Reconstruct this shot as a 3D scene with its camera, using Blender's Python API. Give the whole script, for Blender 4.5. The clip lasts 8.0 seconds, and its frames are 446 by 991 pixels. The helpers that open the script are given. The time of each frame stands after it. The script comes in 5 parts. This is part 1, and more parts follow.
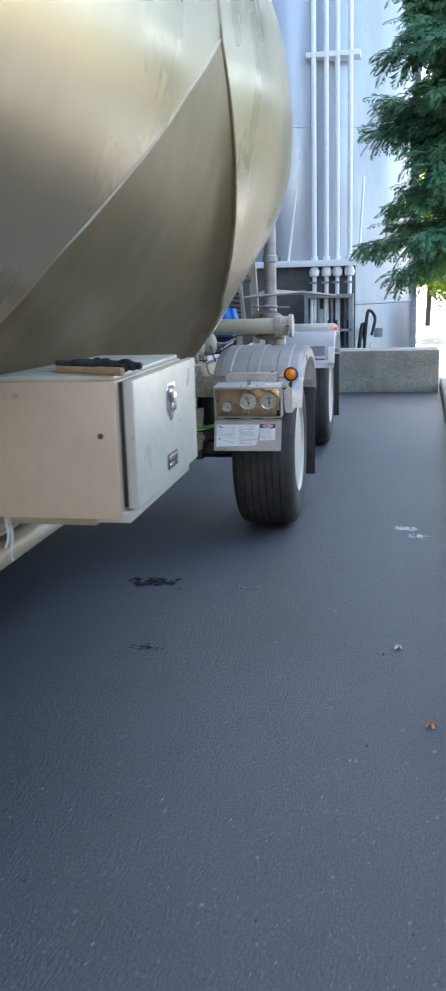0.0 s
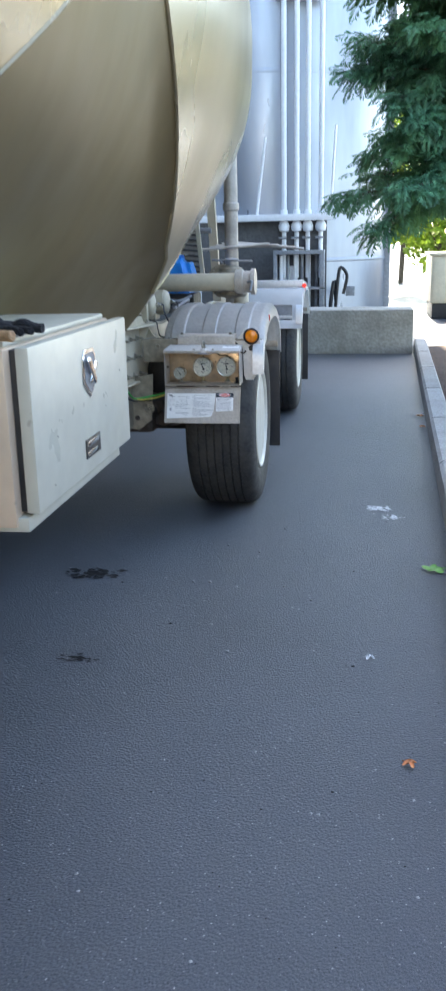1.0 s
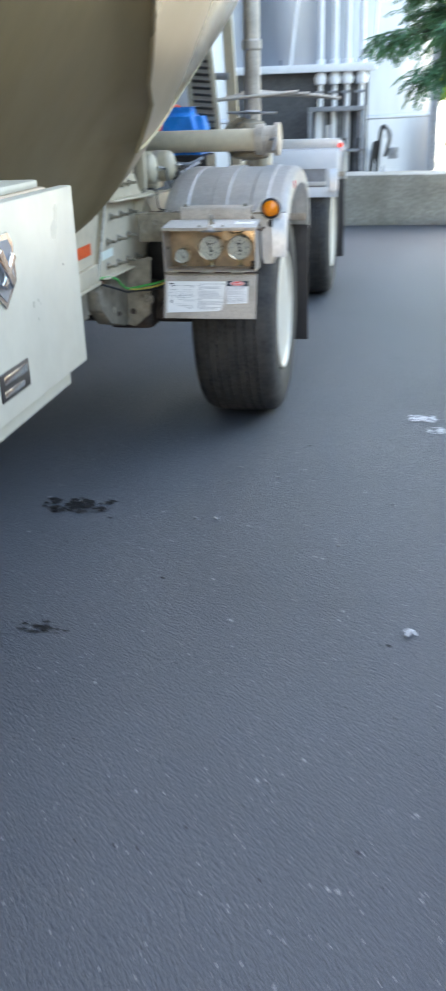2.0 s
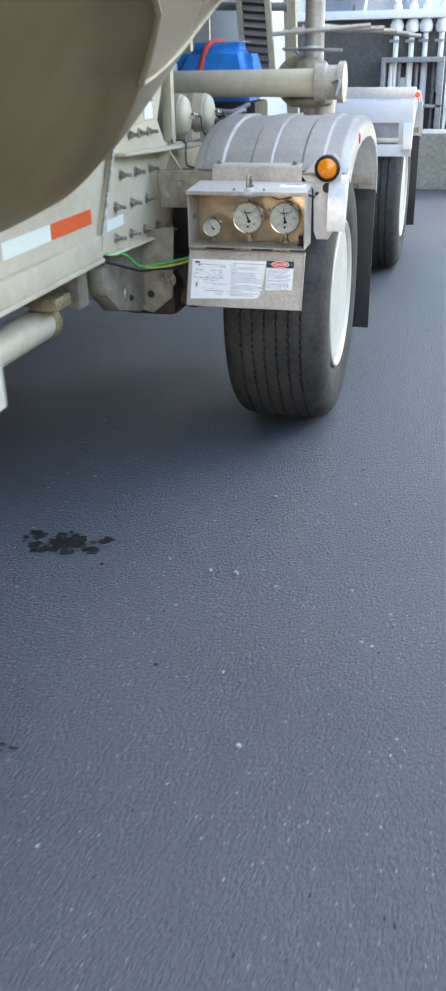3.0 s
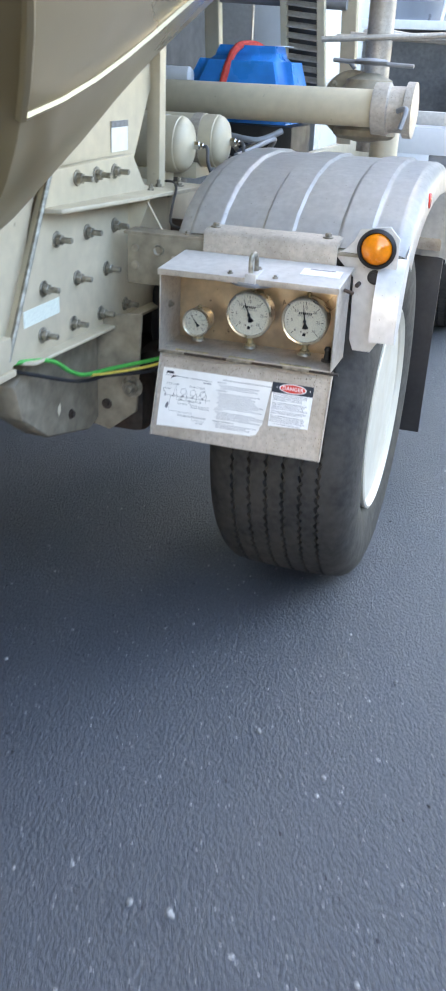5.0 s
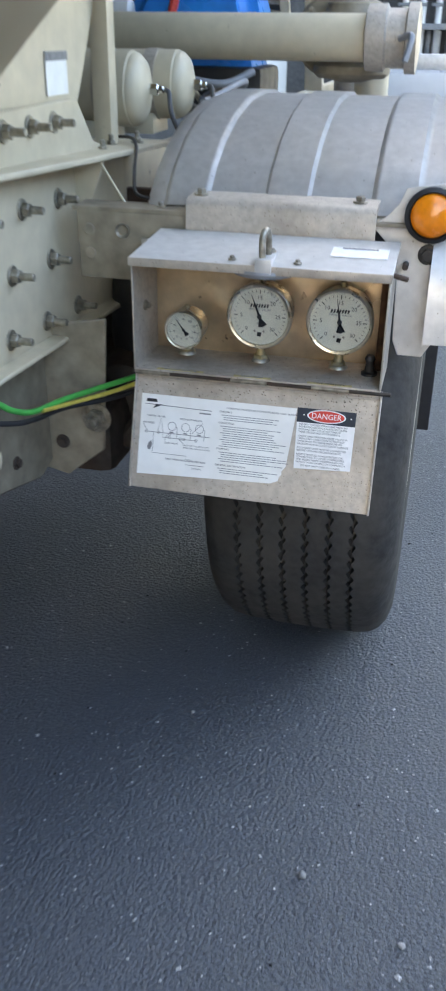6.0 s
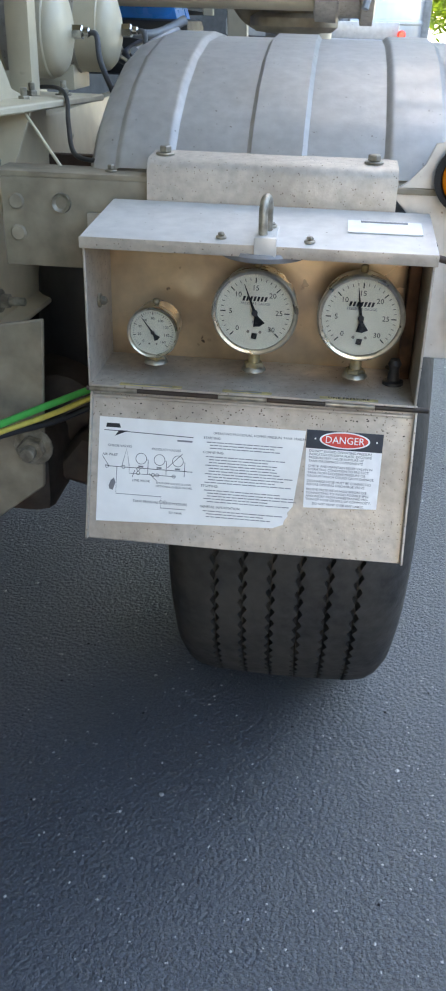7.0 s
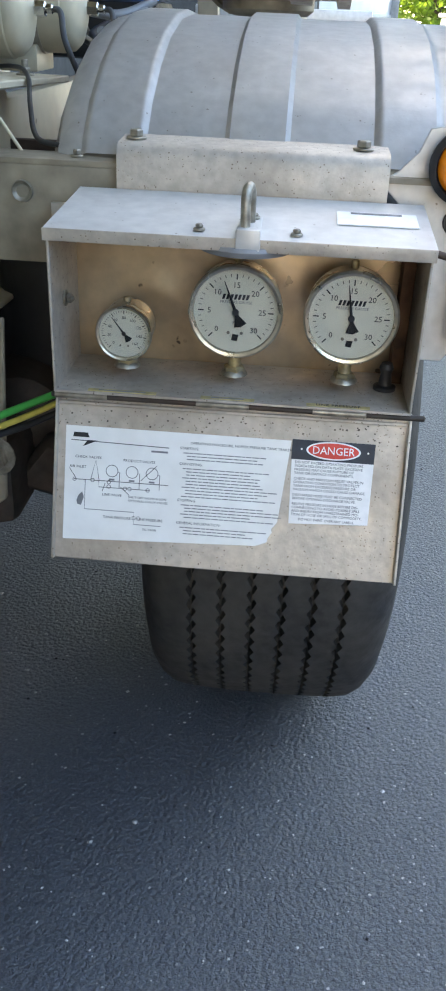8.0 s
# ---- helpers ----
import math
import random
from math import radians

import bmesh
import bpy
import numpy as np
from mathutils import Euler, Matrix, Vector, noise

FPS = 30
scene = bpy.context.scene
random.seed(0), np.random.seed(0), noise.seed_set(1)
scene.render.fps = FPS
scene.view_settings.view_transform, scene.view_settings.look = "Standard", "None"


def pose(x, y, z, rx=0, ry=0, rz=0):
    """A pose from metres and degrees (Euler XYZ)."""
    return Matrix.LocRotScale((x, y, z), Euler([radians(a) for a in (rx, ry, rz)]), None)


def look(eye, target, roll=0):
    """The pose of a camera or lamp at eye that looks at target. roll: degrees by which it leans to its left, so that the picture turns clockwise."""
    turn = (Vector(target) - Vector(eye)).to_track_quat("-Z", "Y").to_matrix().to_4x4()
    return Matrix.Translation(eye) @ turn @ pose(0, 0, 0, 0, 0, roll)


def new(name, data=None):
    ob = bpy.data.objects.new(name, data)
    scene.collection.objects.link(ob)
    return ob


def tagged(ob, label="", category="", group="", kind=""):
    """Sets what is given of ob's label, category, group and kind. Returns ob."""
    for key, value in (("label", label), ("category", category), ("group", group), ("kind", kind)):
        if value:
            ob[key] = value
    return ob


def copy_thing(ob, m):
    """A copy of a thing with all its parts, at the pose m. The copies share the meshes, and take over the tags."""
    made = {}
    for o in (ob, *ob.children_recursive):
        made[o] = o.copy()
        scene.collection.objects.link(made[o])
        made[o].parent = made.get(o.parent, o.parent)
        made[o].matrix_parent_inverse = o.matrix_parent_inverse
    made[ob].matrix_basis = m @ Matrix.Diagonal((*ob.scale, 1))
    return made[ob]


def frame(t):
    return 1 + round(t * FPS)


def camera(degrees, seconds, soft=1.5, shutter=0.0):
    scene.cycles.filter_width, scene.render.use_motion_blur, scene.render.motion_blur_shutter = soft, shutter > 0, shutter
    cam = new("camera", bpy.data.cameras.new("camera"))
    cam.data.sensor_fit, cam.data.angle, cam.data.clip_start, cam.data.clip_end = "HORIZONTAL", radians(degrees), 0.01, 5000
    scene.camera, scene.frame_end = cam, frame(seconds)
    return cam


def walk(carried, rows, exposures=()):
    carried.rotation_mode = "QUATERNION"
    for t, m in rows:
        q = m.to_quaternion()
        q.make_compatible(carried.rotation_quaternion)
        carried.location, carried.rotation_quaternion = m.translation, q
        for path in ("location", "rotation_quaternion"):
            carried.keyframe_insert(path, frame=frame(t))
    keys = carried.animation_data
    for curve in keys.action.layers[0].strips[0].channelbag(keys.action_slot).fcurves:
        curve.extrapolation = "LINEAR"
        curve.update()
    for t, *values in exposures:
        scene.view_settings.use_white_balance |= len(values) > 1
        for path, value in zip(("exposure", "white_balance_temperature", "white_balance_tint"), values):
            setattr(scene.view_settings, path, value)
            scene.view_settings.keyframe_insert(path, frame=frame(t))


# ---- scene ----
cam = camera(28.0, 8.0, soft=2.2, shutter=0.5)
PATH = [
    (0, (0.957, 0.151, 1.552), (0.59, 2.064, 1.098), -1.6),
    (0.5, (1.01, 0.471, 1.558), (0.661, 2.385, 1.097), -2.3),
    (1, (0.952, 0.754, 1.508), (0.649, 2.655, 0.966), -1.2),
    (1.5, (0.894, 1.095, 1.494), (0.630, 2.968, 0.838), 0.2),
    (2, (0.924, 1.554, 1.443), (0.555, 3.355, 0.641), -1.9),
    (2.2, (0.902, 1.716, 1.446), (0.425, 3.49, 0.640), -2.9),
    (3.3, (0.843, 2.582, 1.341), (0.365, 4.296, 0.429), -0.7),
    (3.5, (0.884, 2.7, 1.375), (0.328, 4.385, 0.451), -2.4),
    (4, (0.867, 2.964, 1.413), (0.219, 4.616, 0.491), -1.0),
    (4.5, (0.771, 3.261, 1.387), (0.16, 4.943, 0.495), 4.2),
    (4.7, (0.741, 3.361, 1.386), (0.155, 5.06, 0.509), 3.8),
    (5.8, (0.438, 3.953, 1.324), (-0.027, 5.678, 0.423), 0.5),
    (6, (0.391, 4.034, 1.287), (-0.026, 5.758, 0.361), 0.7),
    (6.5, (0.274, 4.24, 1.227), (-0.006, 5.983, 0.287), 1.3),
    (7, (0.199, 4.337, 1.199), (0.014, 6.09, 0.255), 1.7),
    (7.5, (0.181, 4.388, 1.183), (0.046, 6.144, 0.235), 2.2),
    (8, (0.178, 4.426, 1.178), (0.063, 6.18, 0.224), 2.5),
]
walk(cam, [(t, look(eye, target, roll)) for t, eye, target, roll in PATH],
     [(0, 2.62, 6900, 10), (0.5, 2.48, 6800, 9), (1.0, 2.82, 6900, 8), (1.5, 3.1, 7000, 7), (2.0, 3.18, 7600, 7), (2.2, 3.28, 7700, 7), (3.5, 3.45, 7800, 10), (4.5, 3.7, 7700, 10), (6, 3.2, 7600, 9), (8, 3.2, 7500, 7)])

# ---- world and sun ----
SUN_AZ, SUN_EL = radians(5.0), radians(48.0)      # azimuth from +y towards -x
world = bpy.data.worlds.new("world")
scene.world = world
world.use_nodes = True
wn = world.node_tree.nodes
sky = wn.new("ShaderNodeTexSky")
sky.sky_type, sky.sun_disc = "NISHITA", False
sky.sun_elevation, sky.sun_rotation = SUN_EL, -SUN_AZ
wn["Background"].inputs["Strength"].default_value = 0.15
world.node_tree.links.new(sky.outputs[0], wn["Background"].inputs["Color"])
sun = new("sun", bpy.data.lights.new("sun", "SUN"))
sun.data.energy, sun.data.angle, sun.data.color = 3.5, radians(0.6), (1.0, 0.9, 0.75)
sun_dir = Vector((-math.sin(SUN_AZ) * math.cos(SUN_EL), math.cos(SUN_AZ) * math.cos(SUN_EL), math.sin(SUN_EL)))
sun.matrix_world = look(sun_dir * 40, (0, 0, 0))


# ---- materials ----
def material(name, colour, rough=0.6, metal=0.0, grain=0.1, scale=20.0, stain=None, stain_amount=0.3, stain_scale=3.0,
             bump=0.05, bump_scale=None, rand=0.0, cells=0.0, stretch=(1, 1, 1), spots=None, spot_scale=60.0, spot_cut=0.7, coat=0.0, through_light=0.0, gloss=0.5):
    m = bpy.data.materials.new(name)
    m.use_nodes = True
    nt = m.node_tree
    n, l = nt.nodes, nt.links
    b = n["Principled BSDF"]
    tc = n.new("ShaderNodeTexCoord")
    mp = n.new("ShaderNodeMapping")
    mp.inputs["Scale"].default_value = stretch
    l.new(tc.outputs["Object"], mp.inputs["Vector"])

    def noise_tex(s, detail=4):
        t = n.new("ShaderNodeTexNoise")
        t.inputs["Scale"].default_value, t.inputs["Detail"].default_value = s, detail
        l.new(mp.outputs[0], t.inputs["Vector"])
        return t.outputs["Fac"]

    def ramp(fac, a, bb, lo=0.0, hi=1.0):
        r = n.new("ShaderNodeMapRange")
        r.inputs[1].default_value, r.inputs[2].default_value, r.inputs[3].default_value, r.inputs[4].default_value = a, bb, lo, hi
        l.new(fac, r.inputs[0])
        return r.outputs[0]

    def mix(fac, a, c, kind="MIX"):
        x = n.new("ShaderNodeMix")
        x.data_type, x.blend_type = "RGBA", kind
        if isinstance(fac, float):
            x.inputs[0].default_value = fac
        else:
            l.new(fac, x.inputs[0])
        for i, v in ((6, a), (7, c)):
            if isinstance(v, tuple):
                x.inputs[i].default_value = (*v, 1)
            else:
                l.new(v, x.inputs[i])
        return x.outputs[2]

    fine = noise_tex(scale)
    dark = tuple(c * (1 - 2.2 * grain) for c in colour)
    light = tuple(min(1, c * (1 + 2.2 * grain)) for c in colour)
    col = mix(ramp(fine, 0.3, 0.7), dark, light)
    if stain:
        big = noise_tex(stain_scale, 8)
        col = mix(ramp(big, 0.42, 0.72, 0, stain_amount), col, stain)
    if spots:
        v = n.new("ShaderNodeTexVoronoi")
        v.inputs["Scale"].default_value = spot_scale
        l.new(mp.outputs[0], v.inputs["Vector"])
        gate = ramp(noise_tex(spot_scale * 0.55, 2), spot_cut, spot_cut + 0.06)
        dot = ramp(v.outputs["Distance"], 0.34, 0.22)
        k = n.new("ShaderNodeMath")
        k.operation = "MULTIPLY"
        l.new(gate, k.inputs[0]), l.new(dot, k.inputs[1])
        col = mix(k.outputs[0], col, spots)
    if rand:
        oi = n.new("ShaderNodeObjectInfo")
        h = n.new("ShaderNodeHueSaturation")
        l.new(ramp(oi.outputs["Random"], 0, 1, 1 - rand, 1 + rand), h.inputs["Value"])
        l.new(col, h.inputs["Color"])
        col = h.outputs[0]
    l.new(col, b.inputs["Base Color"])
    l.new(ramp(noise_tex(scale * 0.4), 0.3, 0.7, max(0.03, rough - 0.1), min(1, rough + 0.1)), b.inputs["Roughness"])
    b.inputs["Metallic"].default_value = metal
    b.inputs["Coat Weight"].default_value = coat
    b.inputs["Specular IOR Level"].default_value = gloss
    if through_light:
        tb, mx = n.new("ShaderNodeBsdfTranslucent"), n.new("ShaderNodeMixShader")
        mx.inputs[0].default_value = through_light
        l.new(col, tb.inputs[0]), l.new(b.outputs[0], mx.inputs[1]), l.new(tb.outputs[0], mx.inputs[2])
        l.new(mx.outputs[0], n["Material Output"].inputs[0])
    if bump:
        bp = n.new("ShaderNodeBump")
        bp.inputs["Strength"].default_value, bp.inputs["Distance"].default_value = min(1, bump * 4), 0.004 if bump < 0.16 else 0.008 if bump < 0.2 else 0.012
        if cells:
            vc = n.new("ShaderNodeTexVoronoi")
            vc.inputs["Scale"].default_value = cells
            l.new(mp.outputs[0], vc.inputs["Vector"])
            ad = n.new("ShaderNodeMath")
            ad.operation = "MULTIPLY_ADD"
            ad.inputs[1].default_value = -0.8
            l.new(vc.outputs["Distance"], ad.inputs[0]), l.new(noise_tex(bump_scale or scale * 1.5, 6), ad.inputs[2])
            l.new(ad.outputs[0], bp.inputs["Height"])
        else:
            l.new(noise_tex(bump_scale or scale * 1.5, 6), bp.inputs["Height"])
        l.new(bp.outputs[0], b.inputs["Normal"])
    return m


ASPHALT = material("asphalt", (0.086, 0.095, 0.112), 0.38, 0, 0.24, 260, (0.054, 0.060, 0.071), 0.7, 0.7, 0.198, 400, spots=(0.30, 0.30, 0.30), spot_scale=150, spot_cut=0.62, cells=130, gloss=0.7)
TANK = material("tank_steel", (0.345, 0.290, 0.184), 0.30, 0.45, 0.02, 5, (0.31, 0.265, 0.18), 0.35, 1.2, 0.012, 2.2, stretch=(1, 1, 0.35))
# tank steel again, darkened and dulled for the shade on the hopper
HOPPER = material("shaded_hopper_steel", (0.212, 0.162, 0.076), 0.48, 0.3, 0.03, 9, (0.17, 0.135, 0.075), 0.5, 1.6, 0.012, 3, stretch=(1, 1, 0.35))
PAINT = material("cream_paint", (0.60, 0.52, 0.375), 0.42, 0, 0.03, 30, (0.40, 0.35, 0.25), 0.35, 5, 0.02, spots=(0.2, 0.16, 0.1), spot_scale=40, spot_cut=0.70)
# cabinet body enamel, with warm bounce light on its front put into the colour
WARM_LIT = material("warm_lit_enamel", (0.66, 0.50, 0.35), 0.4, 0, 0.02, 20, (0.50, 0.40, 0.29), 0.4, 4, 0.015, spots=(0.25, 0.2, 0.15), spot_scale=26, spot_cut=0.72)
CREAM = material("cabinet_enamel", (0.55, 0.53, 0.43), 0.35, 0, 0.02, 20, (0.50, 0.46, 0.36), 0.3, 4, 0.015, spots=(0.25, 0.2, 0.15), spot_scale=26, spot_cut=0.72)
ALU = material("dull_aluminium", (0.63, 0.62, 0.60), 0.42, 0.3, 0.04, 60, (0.52, 0.50, 0.47), 0.35, 7, 0.02, spots=(0.30, 0.27, 0.23), spot_scale=190, spot_cut=0.65)
GRIMY_PAINT = material("grimy_paint", (0.30, 0.255, 0.185), 0.6, 0, 0.12, 30, (0.10, 0.08, 0.055), 0.6, 6, 0.04)
RIM_WHITE = material("rim_white", (0.66, 0.625, 0.53), 0.4, 0, 0.03, 20, (0.58, 0.50, 0.36), 0.45, 7, 0.01)
ALU_DIRTY = material("grimy_aluminium", (0.50, 0.45, 0.385), 0.5, 0.35, 0.06, 90, (0.28, 0.23, 0.18), 0.6, 9, 0.04, spots=(0.17, 0.13, 0.10), spot_scale=330, spot_cut=0.57)
WHITE = material("white_paint", (0.78, 0.79, 0.80), 0.4, 0, 0.02, 20, (0.6, 0.59, 0.56), 0.3, 5, 0.01)
RUBBER = material("tyre_rubber", (0.032, 0.031, 0.029), 0.75, 0, 0.2, 60, (0.070, 0.063, 0.052), 0.65, 9, 0.06)
BLACK = material("black_rubber", (0.018, 0.018, 0.020), 0.5, 0, 0.1, 50, (0.04, 0.04, 0.04), 0.4, 6, 0.03)
DARK = material("dark_greasy_steel", (0.045, 0.038, 0.032), 0.6, 0.2, 0.2, 40, (0.10, 0.05, 0.03), 0.6, 6, 0.06)
RUST = material("rusty_iron", (0.13, 0.065, 0.035), 0.8, 0.1, 0.25, 40, (0.05, 0.03, 0.02), 0.6, 8, 0.1)
STEEL = material("zinc_bolt", (0.36, 0.33, 0.27), 0.45, 0.7, 0.15, 90, (0.12, 0.10, 0.07), 0.6, 60, 0.03)
GAUGE_STEEL = material("brushed_gauge_steel", (0.56, 0.52, 0.43), 0.3, 0.9, 0.08, 90, (0.35, 0.30, 0.22), 0.4, 30, 0.01)
CHROME = material("bright_steel", (0.78, 0.78, 0.76), 0.16, 1.0, 0.03, 40, None, bump=0.01)
BRASS = material("tarnished_brass", (0.42, 0.33, 0.17), 0.5, 0.8, 0.2, 90, (0.35, 0.36, 0.33), 0.6, 60, 0.05)
CONCRETE = material("weathered_concrete", (0.36, 0.35, 0.31), 0.85, 0, 0.1, 30, (0.17, 0.17, 0.13), 0.7, 2.5, 0.15, 35)
# WALL and SAND coat the added walls: dark to block light, pale to bounce it
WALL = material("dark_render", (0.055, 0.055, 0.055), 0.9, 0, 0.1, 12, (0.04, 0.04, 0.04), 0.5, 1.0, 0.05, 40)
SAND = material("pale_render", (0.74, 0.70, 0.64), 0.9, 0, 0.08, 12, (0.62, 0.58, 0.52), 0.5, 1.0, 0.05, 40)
KERB = material("kerb_concrete", (0.34, 0.33, 0.31), 0.85, 0, 0.12, 60, (0.20, 0.19, 0.17), 0.5, 3, 0.12, 60)
BARK_BED = material("bark_mulch", (0.075, 0.045, 0.032), 0.95, 0, 0.35, 45, (0.03, 0.02, 0.015), 0.6, 4, 0.5, 50)
SILO = material("silo_metal", (0.31, 0.34, 0.395), 0.36, 0.55, 0.02, 8, (0.40, 0.43, 0.50), 0.35, 0.5, 0.01, 3, stretch=(1, 1, 0.2))
PIPE_WHITE = material("white_pipe", (0.84, 0.85, 0.87), 0.4, 0, 0.02, 20, None, bump=0.01)
DARK_GREY = material("dark_grey_steel", (0.10, 0.10, 0.105), 0.6, 0.2, 0.1, 20, (0.06, 0.06, 0.06), 0.5, 4, 0.02)
GREY = material("grey_steel", (0.30, 0.31, 0.33), 0.55, 0.3, 0.08, 20, (0.18, 0.18, 0.18), 0.5, 4, 0.02)
BLUE = material("blue_plastic", (0.010, 0.26, 0.74), 0.32, 0, 0.05, 20, (0.02, 0.07, 0.36), 0.3, 8, 0.02)
RED = material("red_strap", (0.75, 0.07, 0.05), 0.6, 0, 0.08, 80, None, bump=0.03)
TAPE_RED = material("red_reflective_tape", (0.85, 0.12, 0.03), 0.35, 0, 0.06, 300, None, bump=0.02)
TAPE_WHITE = material("white_reflective_tape", (0.80, 0.84, 0.72), 0.35, 0, 0.05, 300, None, bump=0.02)
AMBER = material("amber_lens", (0.95, 0.26, 0.01), 0.18, 0, 0.05, 120, None, bump=0.03, coat=0.5)
RED_LENS = material("red_lens", (0.75, 0.04, 0.03), 0.2, 0, 0.05, 120, None, bump=0.02, coat=0.5)
PAPER = material("label_paper", (0.88, 0.875, 0.84), 0.55, 0, 0.02, 40, (0.66, 0.62, 0.54), 0.25, 14, 0.01)
INK = material("label_ink", (0.012, 0.013, 0.016), 0.6, 0, 0.1, 80, None, bump=0)
INK_GREY = material("faded_ink", (0.22, 0.22, 0.225), 0.6, 0, 0.1, 80, None, bump=0)
NAVY = material("navy_print", (0.012, 0.020, 0.034), 0.5, 0, 0.1, 80, None, bump=0)
SIGN_RED = material("sign_red", (0.72, 0.05, 0.03), 0.5, 0, 0.05, 80, None, bump=0)
SIGN_WHITE = material("sign_white", (0.90, 0.89, 0.87), 0.5, 0, 0.03, 80, None, bump=0)
TAG_YELLOW = material("yellow_tag", (0.50, 0.40, 0.16), 0.6, 0, 0.15, 90, (0.35, 0.32, 0.24), 0.6, 40, 0.02)
DIAL = material("dial_face", (0.93, 0.90, 0.74), 0.45, 0, 0.02, 60, None, bump=0)
WOOD = material("worn_wood", (0.42, 0.26, 0.13), 0.7, 0, 0.2, 60, (0.22, 0.13, 0.07), 0.5, 12, 0.05, stretch=(6, 1, 6))
CLOTH = material("black_cloth", (0.012, 0.012, 0.014), 0.9, 0, 0.2, 90, None, bump=0.2)
CABLE_GREEN = material("green_cable", (0.06, 0.42, 0.08), 0.4, 0, 0.05, 60, None, bump=0.01)
CABLE_YELLOW = material("yellow_cable", (0.62, 0.50, 0.10), 0.45, 0, 0.08, 60, None, bump=0.01)
NEEDLES = material("conifer_needles", (0.088, 0.225, 0.118), 0.55, 0, 0.3, 9, (0.16, 0.33, 0.11), 0.7, 1.6, 0, rand=0.15, through_light=0.35)
LEAVES = material("sunlit_leaves", (0.20, 0.30, 0.03), 0.6, 0, 0.25, 6, (0.34, 0.40, 0.05), 0.6, 1.2, 0, rand=0.1, through_light=0.45)
TRUNK = material("tree_bark", (0.11, 0.08, 0.055), 0.9, 0, 0.3, 25, (0.05, 0.04, 0.03), 0.5, 6, 0.3)
OIL = material("oil_stain", (0.006, 0.006, 0.007), 0.75, 0, 0.2, 60, None, bump=0.1)
CHALK = material("white_spill", (0.55, 0.56, 0.57), 0.8, 0, 0.2, 90, None, bump=0.05)
STONE = material("pebble_stone", (0.34, 0.34, 0.33), 0.8, 0, 0.15, 300, None, bump=0.05, rand=0.35)
GRIT = material("pale_grit", (0.44, 0.44, 0.43), 0.8, 0, 0.25, 400, None, bump=0)
LEAF = material("green_leaf", (0.11, 0.28, 0.05), 0.5, 0, 0.15, 60, None, bump=0.03)
LEAF_DRY = material("dry_leaf", (0.52, 0.20, 0.08), 0.7, 0, 0.2, 60, None, bump=0.03)
RED_LIT = material("lit_red_lens", (0.75, 0.04, 0.03), 0.2, 0, 0.05, 120, None, bump=0.02, coat=0.5)
RED_LIT.node_tree.nodes["Principled BSDF"].inputs["Emission Color"].default_value = (1.0, 0.05, 0.03, 1)
RED_LIT.node_tree.nodes["Principled BSDF"].inputs["Emission Strength"].default_value = 0.18
GLASS = bpy.data.materials.new("gauge_glass")
GLASS.use_nodes = True
_g = GLASS.node_tree.nodes["Principled BSDF"]
_g.inputs["Transmission Weight"].default_value, _g.inputs["Roughness"].default_value, _g.inputs["IOR"].default_value = 1.0, 0.02, 1.25
BOXBACK = material("heat_tinted_sheet", (0.60, 0.45, 0.29), 0.36, 0.6, 0.06, 30, (0.15, 0.14, 0.14), 0.9, 8, 0.02, spots=(0.10, 0.07, 0.05), spot_scale=90, spot_cut=0.66)


# ---- mesh helpers ----
def thing(name, at=(0, 0, 0), label="", category="", group="", kind=""):
    ob = new(name)
    ob.location = at
    return tagged(ob, label, category, group, kind)


def link(name, bm, mat, parent=None, label="", smooth=40, kind=""):
    """One mesh object out of a bmesh that is given in world places; smooth is the angle below which edges are rounded."""
    me = bpy.data.meshes.new(name)
    bmesh.ops.recalc_face_normals(bm, faces=bm.faces)
    for e in bm.edges:
        e.smooth = len(e.link_faces) == 2 and e.calc_face_angle(3.0) < radians(smooth)
    for fc in bm.faces:
        fc.smooth = True
    bm.to_mesh(me)
    bm.free()
    me.materials.append(mat)
    ob = new(name, me)
    if parent:
        ob.parent = parent
        ob.matrix_parent_inverse = Matrix() if parent.parent else Matrix.Translation(-parent.location)
    if label:
        ob["label"] = label
    if kind:
        ob["kind"] = kind
    return ob


def part(name, bm, mat, parent, label="", smooth=40):
    return link(name, bm, mat, parent, label, smooth)


def box(lo, hi, bevel=0.003, turn=None, bm=None):
    """A bevelled box between two corners; turn is a matrix applied afterwards."""
    bm = bm or bmesh.new()
    b2 = bmesh.new()
    lo, hi = Vector(lo), Vector(hi)
    bmesh.ops.create_cube(b2, size=1, matrix=Matrix.Translation((lo + hi) / 2) @ Matrix.Diagonal((*(hi - lo), 1)))
    if bevel:
        bmesh.ops.bevel(b2, geom=b2.edges[:], offset=min(bevel, min(hi - lo) * 0.4), segments=2, affect="EDGES", profile=0.6)
    if turn:
        b2.transform(turn)
    return absorb(bm, b2)


def absorb(bm, b2):
    tmp = bpy.data.meshes.new("tmp")
    b2.to_mesh(tmp)
    b2.free()
    bm.from_mesh(tmp)
    bpy.data.meshes.remove(tmp)
    return bm


def loft(rings, closed=True, caps=True, bm=None):
    """A skin over rings of equally many points."""
    bm = bm or bmesh.new()
    rows = [[bm.verts.new(p) for p in r] for r in rings]
    n = len(rows[0])
    for a, b in zip(rows, rows[1:]):
        for i in range(n if closed else n - 1):
            j = (i + 1) % n
            bm.faces.new((a[i], a[j], b[j], b[i]))
    if caps and closed:
        bm.faces.new(rows[0])
        bm.faces.new(rows[-1])
    return bm


